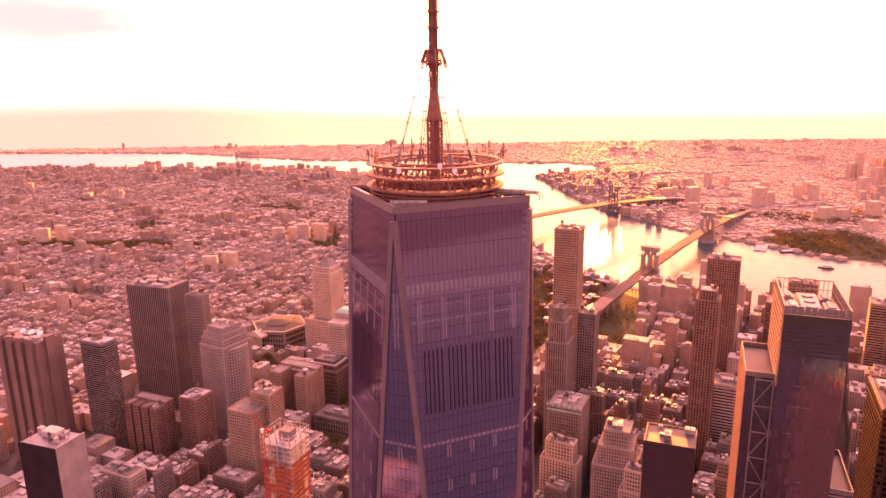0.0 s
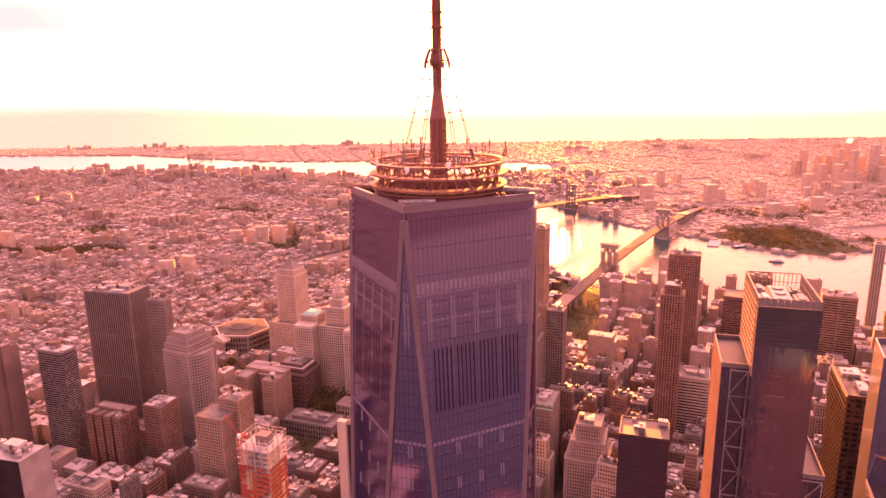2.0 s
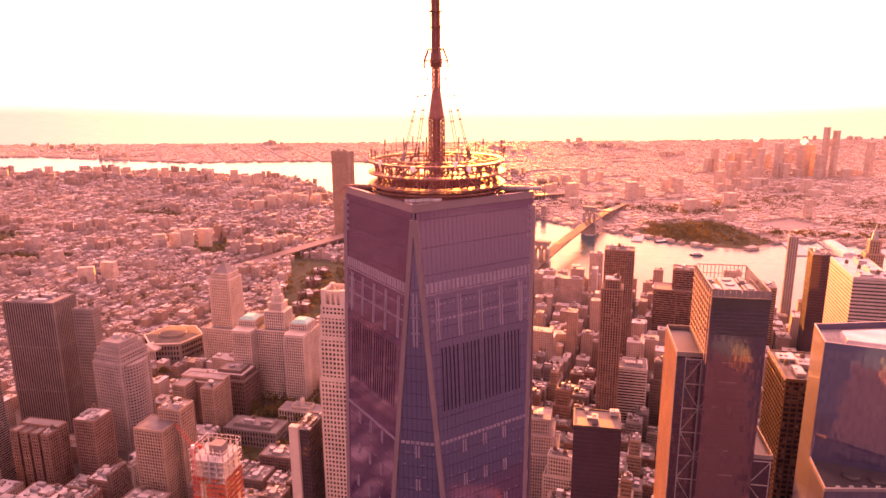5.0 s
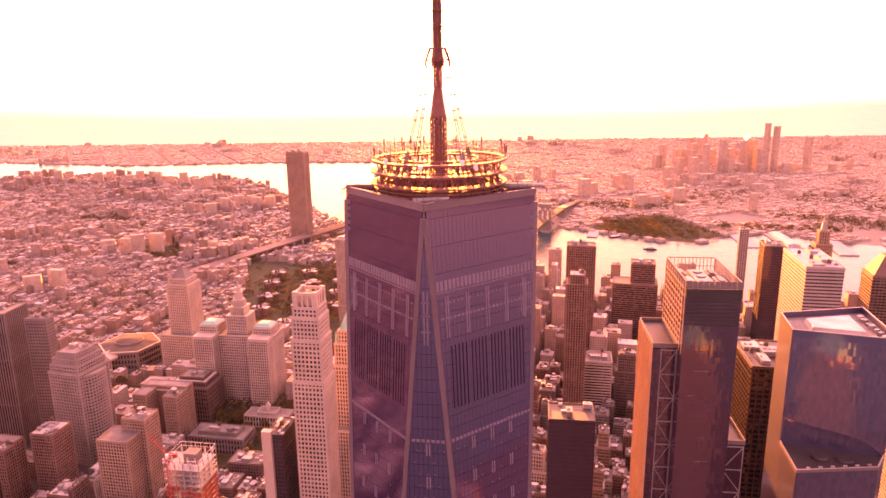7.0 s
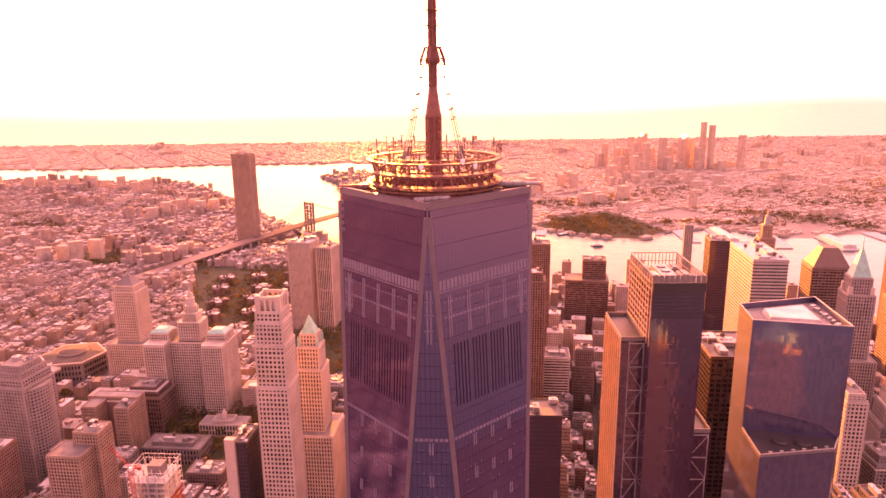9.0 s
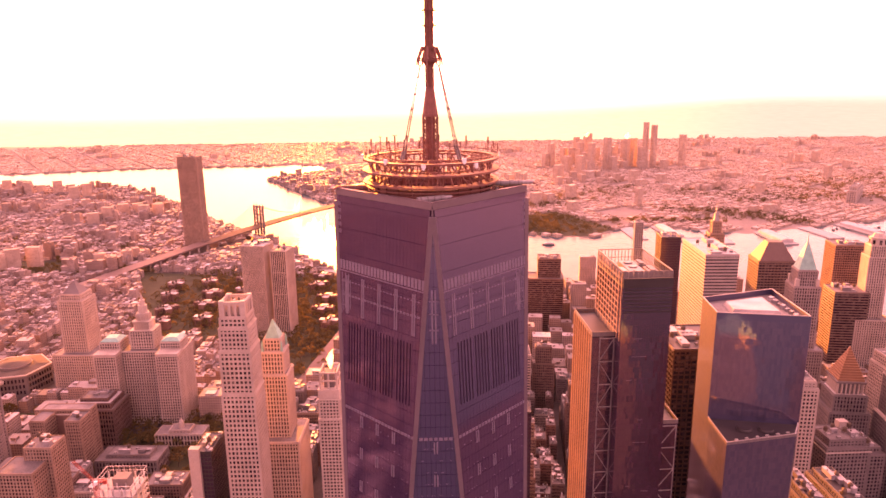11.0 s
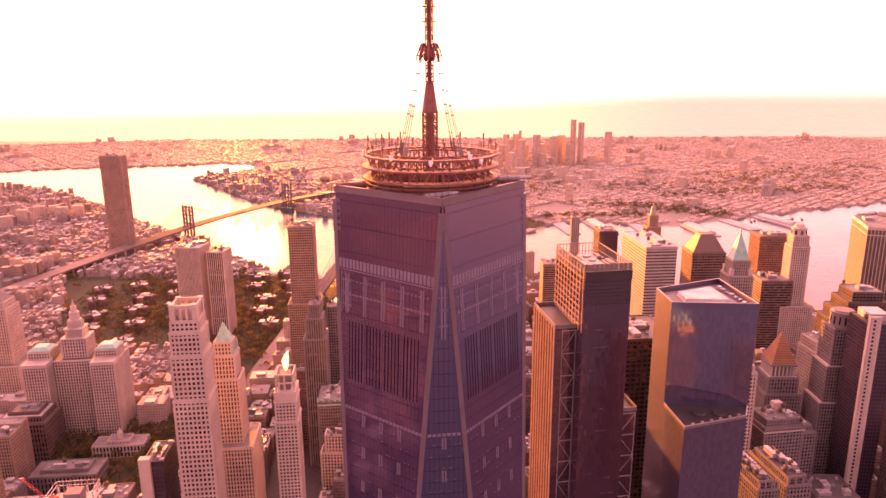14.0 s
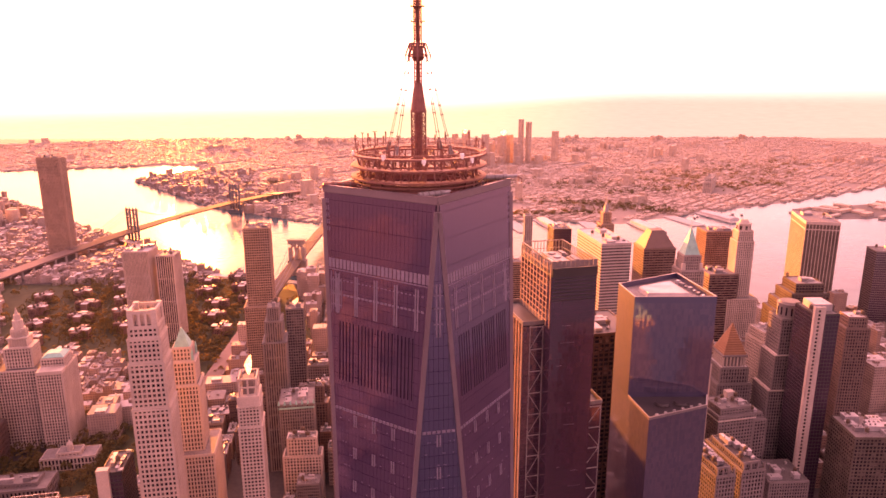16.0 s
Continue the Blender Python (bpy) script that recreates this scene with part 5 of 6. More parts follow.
def truss(bits, a, b, wide, step, r=.14):
    a, b = Vector(a), Vector(b)
    d = (b - a).normalized()
    side = d.orthogonal().normalized()
    up = d.cross(side)
    n = max(2, int((b - a).length / step))
    for sx, sy in ((1, 1), (1, -1), (-1, -1), (-1, 1)):
        o = side * sx * wide / 2 + up * sy * wide / 2
        bits.bar(a + o, b + o, r)
    for i in range(n):
        p, q = a.lerp(b, i / n), a.lerp(b, (i + 1) / n)
        for k, (sx, sy) in enumerate(((1, 1), (1, -1), (-1, -1), (-1, 1))):
            tx, ty = ((1, 1), (1, -1), (-1, -1), (-1, 1))[(k + 1) % 4]
            bits.bar(p + side * sx * wide / 2 + up * sy * wide / 2, q + side * tx * wide / 2 + up * ty * wide / 2, r * .7)


cr = thing("tower_crane", "red lattice tower crane beside an unfinished tower", "crane", -216, 436, 0, 0)
b = Bits()
truss(b, (0, 0, 0), (0, 0, 200), 2.2, 3, .15)
part("mast", b, "crane", cr)
b = Bits()
truss(b, (0, 0, 200), (-13, 5, 214), 1.3, 2.2, .10)
part("jib", b, "crane", cr)
b = Bits()
truss(b, (0, 0, 200), (6, -2.2, 201.5), 1.8, 2, .16)
b.box(6.5, -2.4, 199.5, 2.4, 2, 2.4)
part("counterweight", b, "crane", cr)
b = Bits()
b.box(.8, -1.8, 199, 2, 2, 2.4)
part("cab", b, "white", cr)

# financial district
hero("white_spine_tower", "dark glass tower with a white windowed spine wall", 486, 466, -22, [(0, 222, 25, 36)], wall="dark", glass="glass_dark", bay=3, storey=3.9, pier=.4, band=.7, relief=.2, units=3)
r = bpy.data.objects["white_spine_tower"]
sp = Bits()
sp.box(-9.6, -19.4, 0, 5, 3, 231)
sp.box(-12.8, -18.4, 0, 1.2, 4, 231)
sp.box(-4.5, -19, 0, 3.4, 2, 231)
part("spine", sp, "limestone", r, "white spine wall")
for j in range(56):
    sw = Bits()
    sw.box(-9.4, -20.95, 6 + j * 4, 2.0, .14, 2.3)
    part("spine_window", sw, "window", r)
b = Bits()
b.box(2, 4, 222.4, 18, 22, 7)
part("penthouse", b, "plant", r)
r = hero("round_shaft_tower", "grey stone tower with rounded top stage and ledges", 497, 508, -20, [(0, 120, 40, 32), (120, 160, 33, 29), (160, 200, 26, 26)], wall="stone", bay=2.8, storey=3.7, pier=1.2, band=1.1, relief=.4, units=0)
b = Bits()
b.bar((0, 0, 199.5), (0, 0, 214), 11.5, 11.5, 28)
b.bar((0, 0, 214), (0, 0, 215.2), 12.2, 12.2, 28)
b.bar((0, 0, 215.2), (0, 0, 217), 10.5, 9.5, 28)
part("round_stage", b, "stone", r, "round grey stone top stage")
for i in range(14):
    a = math.tau * i / 14
    b = Bits()
    b.box(11.5 * math.cos(a), 11.5 * math.sin(a), 203, .5, 1.6, 8.5, a)
    part("window", b, "window", r)
for zz, w, d in ((120, 42, 34), (160, 35, 31)):
    b = Bits()
    b.box(0, 0, zz, w, d, .9)
    part("ledge", b, "limestone", r)
r = hero("glass_terrace_tower", "dark red granite tower with stepped planted terraces", 652, 618, -22, [(0, 150, 70, 58), (150, 164, 60, 50), (164, 178, 48, 42), (178, 190, 36, 34)], wall="slate", glass="slot", bay=4, storey=4, pier=.9, band=1.6, relief=.4, units=5)
planted = random.Random(8)
for zz, w, d in ((150, 70, 58), (164, 60, 50), (178, 48, 42)):
    for i in range(9):
        b = Bits()
        x = (i / 8 - .5) * (w - 4)
        for k in range(14):
            p = Vector((x + planted.gauss(0, 1.1), -d / 2 + 2.2 + planted.gauss(0, .5), zz + 1.2 + planted.random() * 1.8))
            u = Vector((planted.gauss(0, 1), planted.gauss(0, 1), planted.gauss(0, 1))).normalized() * .8
            b.add([p, p + u, p + u.orthogonal() * .9], [(0, 1, 2)])
        part("shrub", b, "leaf", r, "terrace shrub")
r = hero("pyramid_bank_tower", "stone bank tower with colonnade and stepped stone pyramid roof", 461, 547, -20, [(0, 118, 38, 36), (118, 136, 31, 30)], wall="stone", bay=3, storey=4, pier=1.4, band=1.1, relief=.5, units=0)
b = Bits()
b.box(0, 0, 136, 21, 21, 14)
b.box(0, 0, 148.6, 28, 28, 2.2)
part("temple_stage", b, "stone", r)
for i in range(28):
    q = (i % 7) / 6 * 24 - 12
    x, y = ((q, -12.2), (q, 12.2), (-12.2, q), (12.2, q))[i // 7]
    b = Bits()
    b.bar((x, y, 136), (x, y, 148.8), .9, .8, 8)
    part("column", b, "limestone", r)
square = lambda w, z: [(-w, -w, z), (w, -w, z), (w, w, z), (-w, w, z)]
b = Bits()
b.loft([q for k in range(13) for q in (square(12.6 - .95 * k, 150.8 + 2.4 * k), square(12.6 - .95 * k, 153.0 + 2.4 * k))] + [square(.3, 183.5)])
part("pyramid_roof", b, "lit_stone", r, "stepped stone pyramid")
hero("white_grid_block", "narrow white stone block with a close grid of windows", 374, 511, -16, [(0, 172, 17, 40), (172, 178, 14, 34)], wall="limestone", bay=3.2, storey=3.9, pier=1.3, band=1.5, relief=.4, units=2)
r = hero("twin_court_block", "grey limestone office block with cornice and pale attic storey", 415, 504, -10, [(0, 112, 41, 44), (112, 119, 34, 22, 0, -8)], wall="stone", bay=3.4, storey=3.9, pier=1.5, band=1.5, relief=.45, units=9)
b = Bits()
for sx, sy, a, c in ((0, -1, 44, 1.6), (1, 0, 1.6, 45), (-1, 0, 1.6, 45)):
    b.box(sx * 21, sy * 22.6, 107.6, a, c, 1.2)
part("cornice", b, "limestone", r, "pale projecting cornice")
b = Bits()
b.box(9, 6, 119, 9, 7, 7)
part("lift_house", b, "limestone", r, "white lift house")
hero("grey_wing_block", "narrow grey stone office wing with rows of windows", 444.5, 500, -10, [(0, 102, 17, 40), (102, 107, 13, 30)], wall="stone", bay=3.2, storey=3.8, pier=1.3, band=1.3, relief=.4, units=5)
hero("court_office_block", "pale stone office block with a deep light court", 557, 584, -12, [(0, 138, 30, 32), (138, 150, 27, 28)], wall="limestone", bay=3, storey=3.8, pier=1.3, band=1.3, relief=.4, units=5)
hero("grey_stone_block", "grey stone office block with rows of windows", 444, 452, -20, [(0, 58, 40, 40)], wall="stone", bay=2.7, storey=3.7, pier=1.2, band=1.2, relief=.4, units=6)
hero("curved_front_block", "dark office block with pale ribbed roof plant", 505, 405, -24, [(0, 118, 56, 44)], wall="slate", bay=3.4, storey=3.8, pier=1.1, band=1.3, relief=.4, units=14)
for gx, gy, gw in ((303, 411, 17), (331, 408, 21)):
    r = hero("gothic_block", "carved pale stone gothic office slab with steep parapets", gx, gy, -11, [(0, 128, gw, 54), (128, 133, gw - 5, 46)], wall="stone", bay=2.9, storey=3.9, pier=1.2, band=1.2, relief=.5, units=9, roof="dark")
    for k in range(4):
        b = Bits()
        b.box(-gw / 2 + .8 + k * (gw - 1.6) / 3, -26.8, 128, 1.4, 1.2, 5)
        b.prism([(-gw / 2 + k * (gw - 1.6) / 3 + q[0], -26.8 + q[1], 133) for q in ((0, -.7), (1.6, -.7), (1.6, .7), (0, .7))], [(-gw / 2 + .8 + k * (gw - 1.6) / 3, -26.8, 136)] * 4)
        part("pinnacle", b, "stone", r)
hero("slab_tower", "tall white aluminium slab tower with lit side wall", 414, 727, -14, [(0, 248, 38, 86)], wall="aluminium", glass="dark", bay=7.4, storey=3.9, pier=0, band=2.1, relief=.4, units=10)
r = hero("gable_tower", "granite tower with banded sides and hipped roof", 573, 815, -17, [(0, 200, 48, 40)], wall="granite", bay=4.2, storey=3.9, pier=.5, band=1.9, relief=.6, units=0)
pyramid(r, "hip_roof", 46, 38, 201.2, 24, "granite", .42, label="dark hipped roof with flat top")
r = hero("green_spire_tower", "stone skyscraper with green copper pyramid spire", 474, 636, -20, [(0, 150, 42, 40), (150, 222, 27, 27), (222, 240, 20, 20)], wall="worn_stone", bay=2.6, storey=3.7, pier=1.2, band=1.0, relief=.5, units=0)
pyramid(r, "spire_roof", 19, 19, 240, 30, "copper", .12, label="green copper pyramid")
b = Bits()
b.bar((0, 0, 268), (0, 0, 283), 1.0, .1, 8)
part("finial", b, "copper", r)
for s in (-1, 1):
    for q in (-1, 1):
        b = Bits()
        b.box(s * 10.5, q * 10.5, 222, 4, 4, 9)
        part("turret", b, "limestone", r)
hero("brown_glass_tower", "dark brown tower with stepped banded bays", 780, 905, -20, [(0, 188, 48, 40)], wall="brick", bay=3.2, storey=3.8, pier=.8, band=1.5, relief=.5, units=4)
hero("banded_low_block", "brown office block with pale ribbon bands", 690, 800, -20, [(0, 150, 46, 40)], wall="granite", bay=40, storey=3.9, pier=1, band=1.8, relief=.3, units=5)
r = hero("exchange_tower", "slender pale limestone tower with chamfered arcaded top", 722, 790, -22, [(0, 110, 46, 44), (110, 200, 25, 25), (200, 216, 21, 21)], wall="limestone", bay=3.1, storey=3.7, pier=1.6, band=.8, relief=.7, units=0)
b = Bits()
b.bar((0, 0, 216), (0, 0, 226), 11.5, 10.5, 8)
b.bar((0, 0, 226), (0, 0, 227.4), 11.6, 11.6, 8)
b.bar((0, 0, 227.4), (0, 0, 233), 8.5, 5.5, 8)
part("crown", b, "limestone", r, "eight-sided stone crown")
for i in range(8):
    a = math.tau * i / 8
    b = Bits()
    b.box(10.4 * math.cos(a), 10.4 * math.sin(a), 218, .8, 3.2, 6, a)
    part("arch_window", b, "window", r)
for sx in (-1, 1):
    for sy in (-1, 1):
        b = Bits()
        b.bar((sx * 11, sy * 11, 198), (sx * 11, sy * 11, 209), 1.6, .6, 6)
        part("pinnacle", b, "stone", r)
r = hero("waterside_tower", "huge brown office tower with white vertical piers", 968, 862, -36, [(0, 203, 54, 100)], wall="limestone", glass="slate", bay=5.4, storey=400, pier=1.0, band=4, relief=.3, units=6)
b = Bits()
for sx, sy, a, c in ((0, -1, 56, .8), (0, 1, 56, .8), (1, 0, .8, 100), (-1, 0, .8, 100)):
    b.box(sx * 27.4, sy * 50.4, 189.5, a, c, 1.4)
part("frieze", b, "limestone", r, "white frieze band under the roof edge")
hero("park_edge_tower", "dark glass tower near the harbour point", 1015, 760, -30, [(0, 162, 40, 36)], wall="steel_dark", glass="glass_dark", bay=3, storey=4, pier=.4, band=1.2, relief=.3, units=3)
hero("side_tower", "brown stone tower with pale cornice", 590, 500, -25, [(0, 178, 26, 26), (178, 190, 20, 20)], wall="granite", bay=3, storey=3.7, pier=1.2, band=1.2, relief=.4, units=3)
r = hero("needle_tower", "tall slender brick skyscraper with stepped gothic crown", 470, 800, -18, [(0, 150, 44, 40), (150, 215, 26, 26), (215, 246, 18, 18), (246, 262, 11, 11)], wall="beige", bay=2.6, storey=3.7, pier=1.3, band=.9, relief=.5, units=0)
b = Bits()
b.bar((0, 0, 262), (0, 0, 274), 4, 2.4, 8)
b.bar((0, 0, 274), (0, 0, 290), 1.2, .1, 8)
part("lantern", b, "plant", r, "glass lantern and spire")
hero("pencil_tower", "very slender unfinished tower by the river", 570, 1190, -20, [(0, 178, 15, 16)], wall="concrete", glass="dark", bay=3.6, storey=3.6, pier=.9, band=.9, relief=.4, units=1)
hero("black_office_slab", "plain dark office slab", 502, 968, -18, [(0, 204, 30, 40)], wall="dark", glass="glass_dark", bay=2.4, storey=4, pier=.4, band=.8, relief=.2, units=4)
hero("white_striped_tower", "narrow white banded tower", 520, 1010, -18, [(0, 130, 20, 24)], wall="limestone", bay=3, storey=3.6, pier=.6, band=1.5, relief=.3, units=2)
hero("wide_banded_block", "wide brown stepped block with ribbon windows", 350, 1125, -18, [(0, 104, 74, 44), (104, 138, 40, 34, 12, 4)], wall="brick", bay=40, storey=3.8, pier=1, band=1.7, relief=.3, units=6)
hero("rib_tower", "slim grey tower with tall vertical ribs and slots", -4, 762, -14, [(0, 160, 24, 30), (160, 184, 18, 26), (184, 199, 12, 18)], wall="stone", bay=2.6, storey=18, pier=1.35, band=.5, relief=.9, units=2)
hero("glazed_twin_tower", "slim grey apartment tower with glazed crown", 28, 806, -14, [(0, 180, 20, 22)], wall="stone", bay=2.8, storey=3.5, pier=1.0, band=1.0, relief=.5, units=3)
hero("ribbon_block", "tan office block with brown ribbon windows", 458, 1057, -18, [(0, 130, 46, 36)], wall="beige", glass="window", bay=30, storey=3.9, pier=1, band=1.9, relief=.4, units=6)
r = hero("old_office_block", "grey-brown masonry office block with green cornice", 8, 712, -14, [(0, 108, 36, 40)], wall="stone", bay=2.6, storey=3.7, pier=1.3, band=1.1, relief=.4, units=8)
for i in range(7):
    b = Bits()
    b.bar((-18.4 + 6.1 * i, -20.4, 108.6), (-18.4 + 6.1 * i, -20.4, 113), 1.5, .4, 6)
    part("finial", b, "copper", r, "green copper finial")
b = Bits()
b.box(0, -20.6, 103.5, 37.5, 1.4, 1.6)
part("cornice", b, "copper", r, "green copper cornice")

# towers by the harbour, seen only as reflections in the glass
hero("harbour_tower", "granite and glass office tower facing the sunrise", 150, 82, -12, [(0, 150, 48, 44), (150, 184, 40, 36)], wall="limestone", glass="glass_dark", bay=4, storey=4, pier=1.6, band=1.4, relief=.4, units=2)
pyramid(bpy.data.objects["harbour_tower"], "stepped_roof", 36, 32, 185.3, 16, "copper", .2)
hero("harbour_tower", "broad granite office tower with mastaba top", 236, 78, -12, [(0, 140, 46, 44), (140, 170, 38, 36)], wall="granite", glass="glass_dark", bay=4, storey=4, pier=1.8, band=1.4, relief=.4, units=2)
hero("harbour_tower", "tall granite office tower with pyramid roof", -165, 30, -12, [(0, 170, 48, 46), (170, 208, 40, 38)], wall="granite", glass="glass_dark", bay=4, storey=4, pier=1.6, band=1.4, relief=.4, units=2)

# ---- bridges ----
def cable(bits, a, b, sag, r=.45, n=24):
    a, b = Vector(a), Vector(b)
    pts = [a.lerp(b, i / n) - Vector((0, 0, sag * 4 * (i / n) * (1 - i / n))) for i in range(n + 1)]
    for p, q in zip(pts, pts[1:]):
        bits.bar(p, q, r)
    return pts


def bridge(name, label, a, b, towers, deck_z, side, width, material, gothic):
    a, b = Vector((*a, 0)), Vector((*b, 0))
    d = (b - a).normalized()
    ang = math.degrees(math.atan2(d.y, d.x))
    span = (b - a).length
    root = thing(name, label, "bridge", a.x, a.y, 0, ang)
    section = lambda u, z, w=width / 2: [(u, -w, z - 3), (u, w, z - 3), (u, w, z + 1), (u, -w, z + 1)]
    zz = lambda u: deck_z - 14 * ((u - span / 2) / (span / 2 + side)) ** 2
    deck = Bits()
    deck.loft([section(u, zz(u)) for u in np.linspace(-side, span + side, 41)])
    part("deck", deck, "bridge_deck", root)
    for u in (0, span):
        t = Bits()
        if gothic:
            for v in (-15, 0, 15):
                t.box(u, v, 0, 13, 7, 66)
            t.box(u, 0, 0, 17, 42, 36)
            t.box(u, 0, 74, 14, 38, 8)
            t.box(u, 0, 82, 16, 41, 3)
            for v in (-7.5, 7.5):
                for k in range(5):
                    f = k / 5
                    for s in (-1, 1):
                        t.box(u, v + s * (3.9 - 3.9 * f * .5 * (1 + f)) , 62 + k * 2.6, 12, 2.2 + 2.4 * f, 3)
                t.box(u, v, 72.5, 12.4, 9, 3)
        else:
            for v in (-17, -6, 6, 17):
                t.box(u, v, 0, 6, 3.2, 97)
            for z in (46, 70, 92):
                t.box(u, 0, z, 5, 38, 4)
            for v in (-17, -6, 6, 17):
                t.bar((u, v, 97), (u, v, 103), 2.2, .4, 8)
            for v0, v1 in ((-17, -6), (6, 17)):
                for z0 in (50, 72):
                    t.bar((u, v0, z0), (u, v1, z0 + 20), .7)
                    t.bar((u, v1, z0), (u, v0, z0 + 20), .7)
            t.box(u, 0, 0, 14, 44, 12)
        part("bridge_tower", t, material, root, "stone tower with pointed arches" if gothic else "blue steel tower")
    for v in ((-12, -4, 4, 12) if gothic else (-17, -6, 6, 17)):
        c = Bits()
        pts = cable(c, (0, v, towers), (span, v, towers), towers - deck_z - 3)
        pts += cable(c, (-side, v, deck_z - 8), (0, v, towers), 8)
        pts += cable(c, (span, v, towers), (span + side, v, deck_z - 8), 8)
        for p in pts[::2]:
            c.bar(p, (p.x, p.y, deck_z - 4), .14)
        part("main_cable", c, "bridge_steel", root)
    for s, ext in ((-1, 420), (1, 300)):
        u0 = -side if s < 0 else span + side
        m = 14
        height = lambda i: (deck_z - 14) * (1 - i / m) + 2
        rings = [section(u0 + s * ext * i / m, height(i)) for i in range(m + 1)]
        ap = Bits()
        ap.loft(rings if s > 0 else rings[::-1])
        viaduct = part("approach", ap, "granite", root, "masonry approach viaduct")
        for i in range(m):
            b = Bits()
            b.box(u0 + s * ext * i / m, 0, 0, 5, width - 2, max(.5, height(i) - 2))
            part("pier", b, "bridge_stone", viaduct)
    return root


bridge("suspension_bridge", "old stone-towered suspension bridge over the river", (176, 1559), (372, 1996), 82, 41, 240, 26, "bridge_stone", True)
bridge("suspension_bridge", "blue steel suspension bridge farther up the river", (-176, 2046), (134, 2384), 98, 42, 210, 37, "bridge_steel", False)
ESTATE = [(-450, 1740), (-120, 1600), (20, 1590), (150, 1430), (110, 1080), (-40, 1110), (-200, 1175), (-370, 1260)]
sheet("estate_ground", "wooded lawns of a riverside housing estate", "park", ESTATE, 0.22, "park")
BRIDGE_LINES = [((176, 1559), (-90, 966)), ((-176, 2046), (-560, 1628)), ((372, 1996), (620, 2550)), ((134, 2384), (500, 2780))]


def near_line(x, y, a, b, r):
    ax, ay, bx, by = *a, *b
    t = max(0, min(1, ((x - ax) * (bx - ax) + (y - ay) * (by - ay)) / ((bx - ax) ** 2 + (by - ay) ** 2)))
    return math.hypot(x - ax - t * (bx - ax), y - ay - t * (by - ay)) < r


# ---- the spread of small houses ----
def free(x, y, pad=0):
    if inside(RIVER, x, y) or inside(HUDSON, x, y):
        return False
    if any((x - a) ** 2 + (y - b) ** 2 < (r + pad) ** 2 for a, b, r in HERO):
        return False
    if any(inside(p, x, y) for p in (*PARKS, ESTATE)) or any(near_line(x, y, a, b, 32) for a, b in BRIDGE_LINES):
        return False
    return True


def house_field(name, label, spots, walls="houses", tops="roofs"):
    """spots: x, y, w, d, h, angle, base. One joined mesh of walls and roofs."""
    V, F, U, MI = [], [], [], []
    for x, y, w, d, h, a, z in spots:
        c, s = math.cos(a), math.sin(a)
        k = len(V)
        for px, py, pz in CUBE:
            V.append((x + px * w * c - py * d * s, y + px * w * s + py * d * c, z + pz * h))
        for i, q in enumerate(CUBE_F[:5]):
            F.append(tuple(k + j for j in q))
            ww = (w, d, w, d, 0)[i]
            U += [0, 0, ww, 0, ww, h, 0, h] if i < 4 else [0] * 8
            MI.append(0 if i < 4 else 1)
    me = bpy.data.meshes.new(name)
    me.from_pydata(V, [], F)
    me.update()
    me.uv_layers.new(name="UVMap").data.foreach_set("uv", U)
    me.materials.append(M[walls])
    me.materials.append(M[tops])
    me.polygons.foreach_set("material_index", MI)
    ob = new(name, me)
    return tagged(ob, label, "houses", kind="stuff")


def blocks(rng, x0, x1, y0, y1, ang, bw, bd, street, lots, low, high, tall_p, tall, keep):
    """Rows of houses round small yards on a turned street grid."""
    out = []
    mx, my = (x0 + x1) / 2, (y0 + y1) / 2
    reach = math.hypot(x1 - x0, y1 - y0) / 2
    c, s = math.cos(ang), math.sin(ang)
    nu, nv = int(reach / (bw + street)) + 1, int(reach / (bd + street)) + 1
    for i in range(-nu, nu + 1):
        for j in range(-nv, nv + 1):
            u, v = i * (bw + street), j * (bd + street)
            bx, by = mx + u * c - v * s, my + u * s + v * c
            if not (x0 < bx < x1 and y0 < by < y1):
                continue
            if rng.random() < .05:
                continue
            tower_block = rng.random() < tall_p
            for row in (-1, 1):
                p = -bw / 2
                while p < bw / 2 - 4:
                    w = rng.uniform(*lots)
                    w = min(w, bw / 2 - p)
                    d = bd * rng.uniform(.34, .48)
                    h = rng.uniform(low, high) * (1 if rng.random() < .9 else 1.5)
                    if tower_block and rng.random() < .3:
                        h = rng.uniform(*tall)
                        w = min(w * 1.6, bw / 2 - p + 4)
                    uu, vv = u + p + w / 2, v + row * (bd / 2 - d / 2)
                    x, y = mx + uu * c - vv * s, my + uu * s + vv * c
                    p += w + (0 if rng.random() < .85 else rng.uniform(2, 8))
                    if free(x, y, max(w, d) * .46) and keep(x, y):
                        out.append((x, y, w, d, h, ang, 0))
                        if y < 1700:
                            for q in range(3):
                                ox, oy = rng.uniform(-.4, .4) * w, rng.uniform(-.4, .4) * d
                                out.append((x + ox * c - oy * s, y + ox * s + oy * c, rng.uniform(1, 3.2), rng.uniform(1, 3.2), rng.uniform(.8, 2.4), ang, h))
                        if rng.random() < .65:
                            k = rng.uniform(.2, .4)
                            ox, oy = rng.uniform(-.25, .25) * w, rng.uniform(-.25, .25) * d
                            out.append((x + ox * c - oy * s, y + ox * s + oy * c, w * k, d * k, rng.uniform(2, 4.5), ang, h))
    return out


rng = random.Random(21)
west = lambda x, y: y < 3450 and not (x > -30 and y < 1500) and not (y < 1000 and x > -650) and math.hypot(x - CX, y - CY) > 260
field = blocks(rng, -3600, 300, 250, 3450, radians(-13), 80, 40, 12, (7, 17), 10, 19, .12, (24, 48), west)
house_field("low_rise_district", "dense brick tenements and lofts with mixed pale and dark roofs", field)
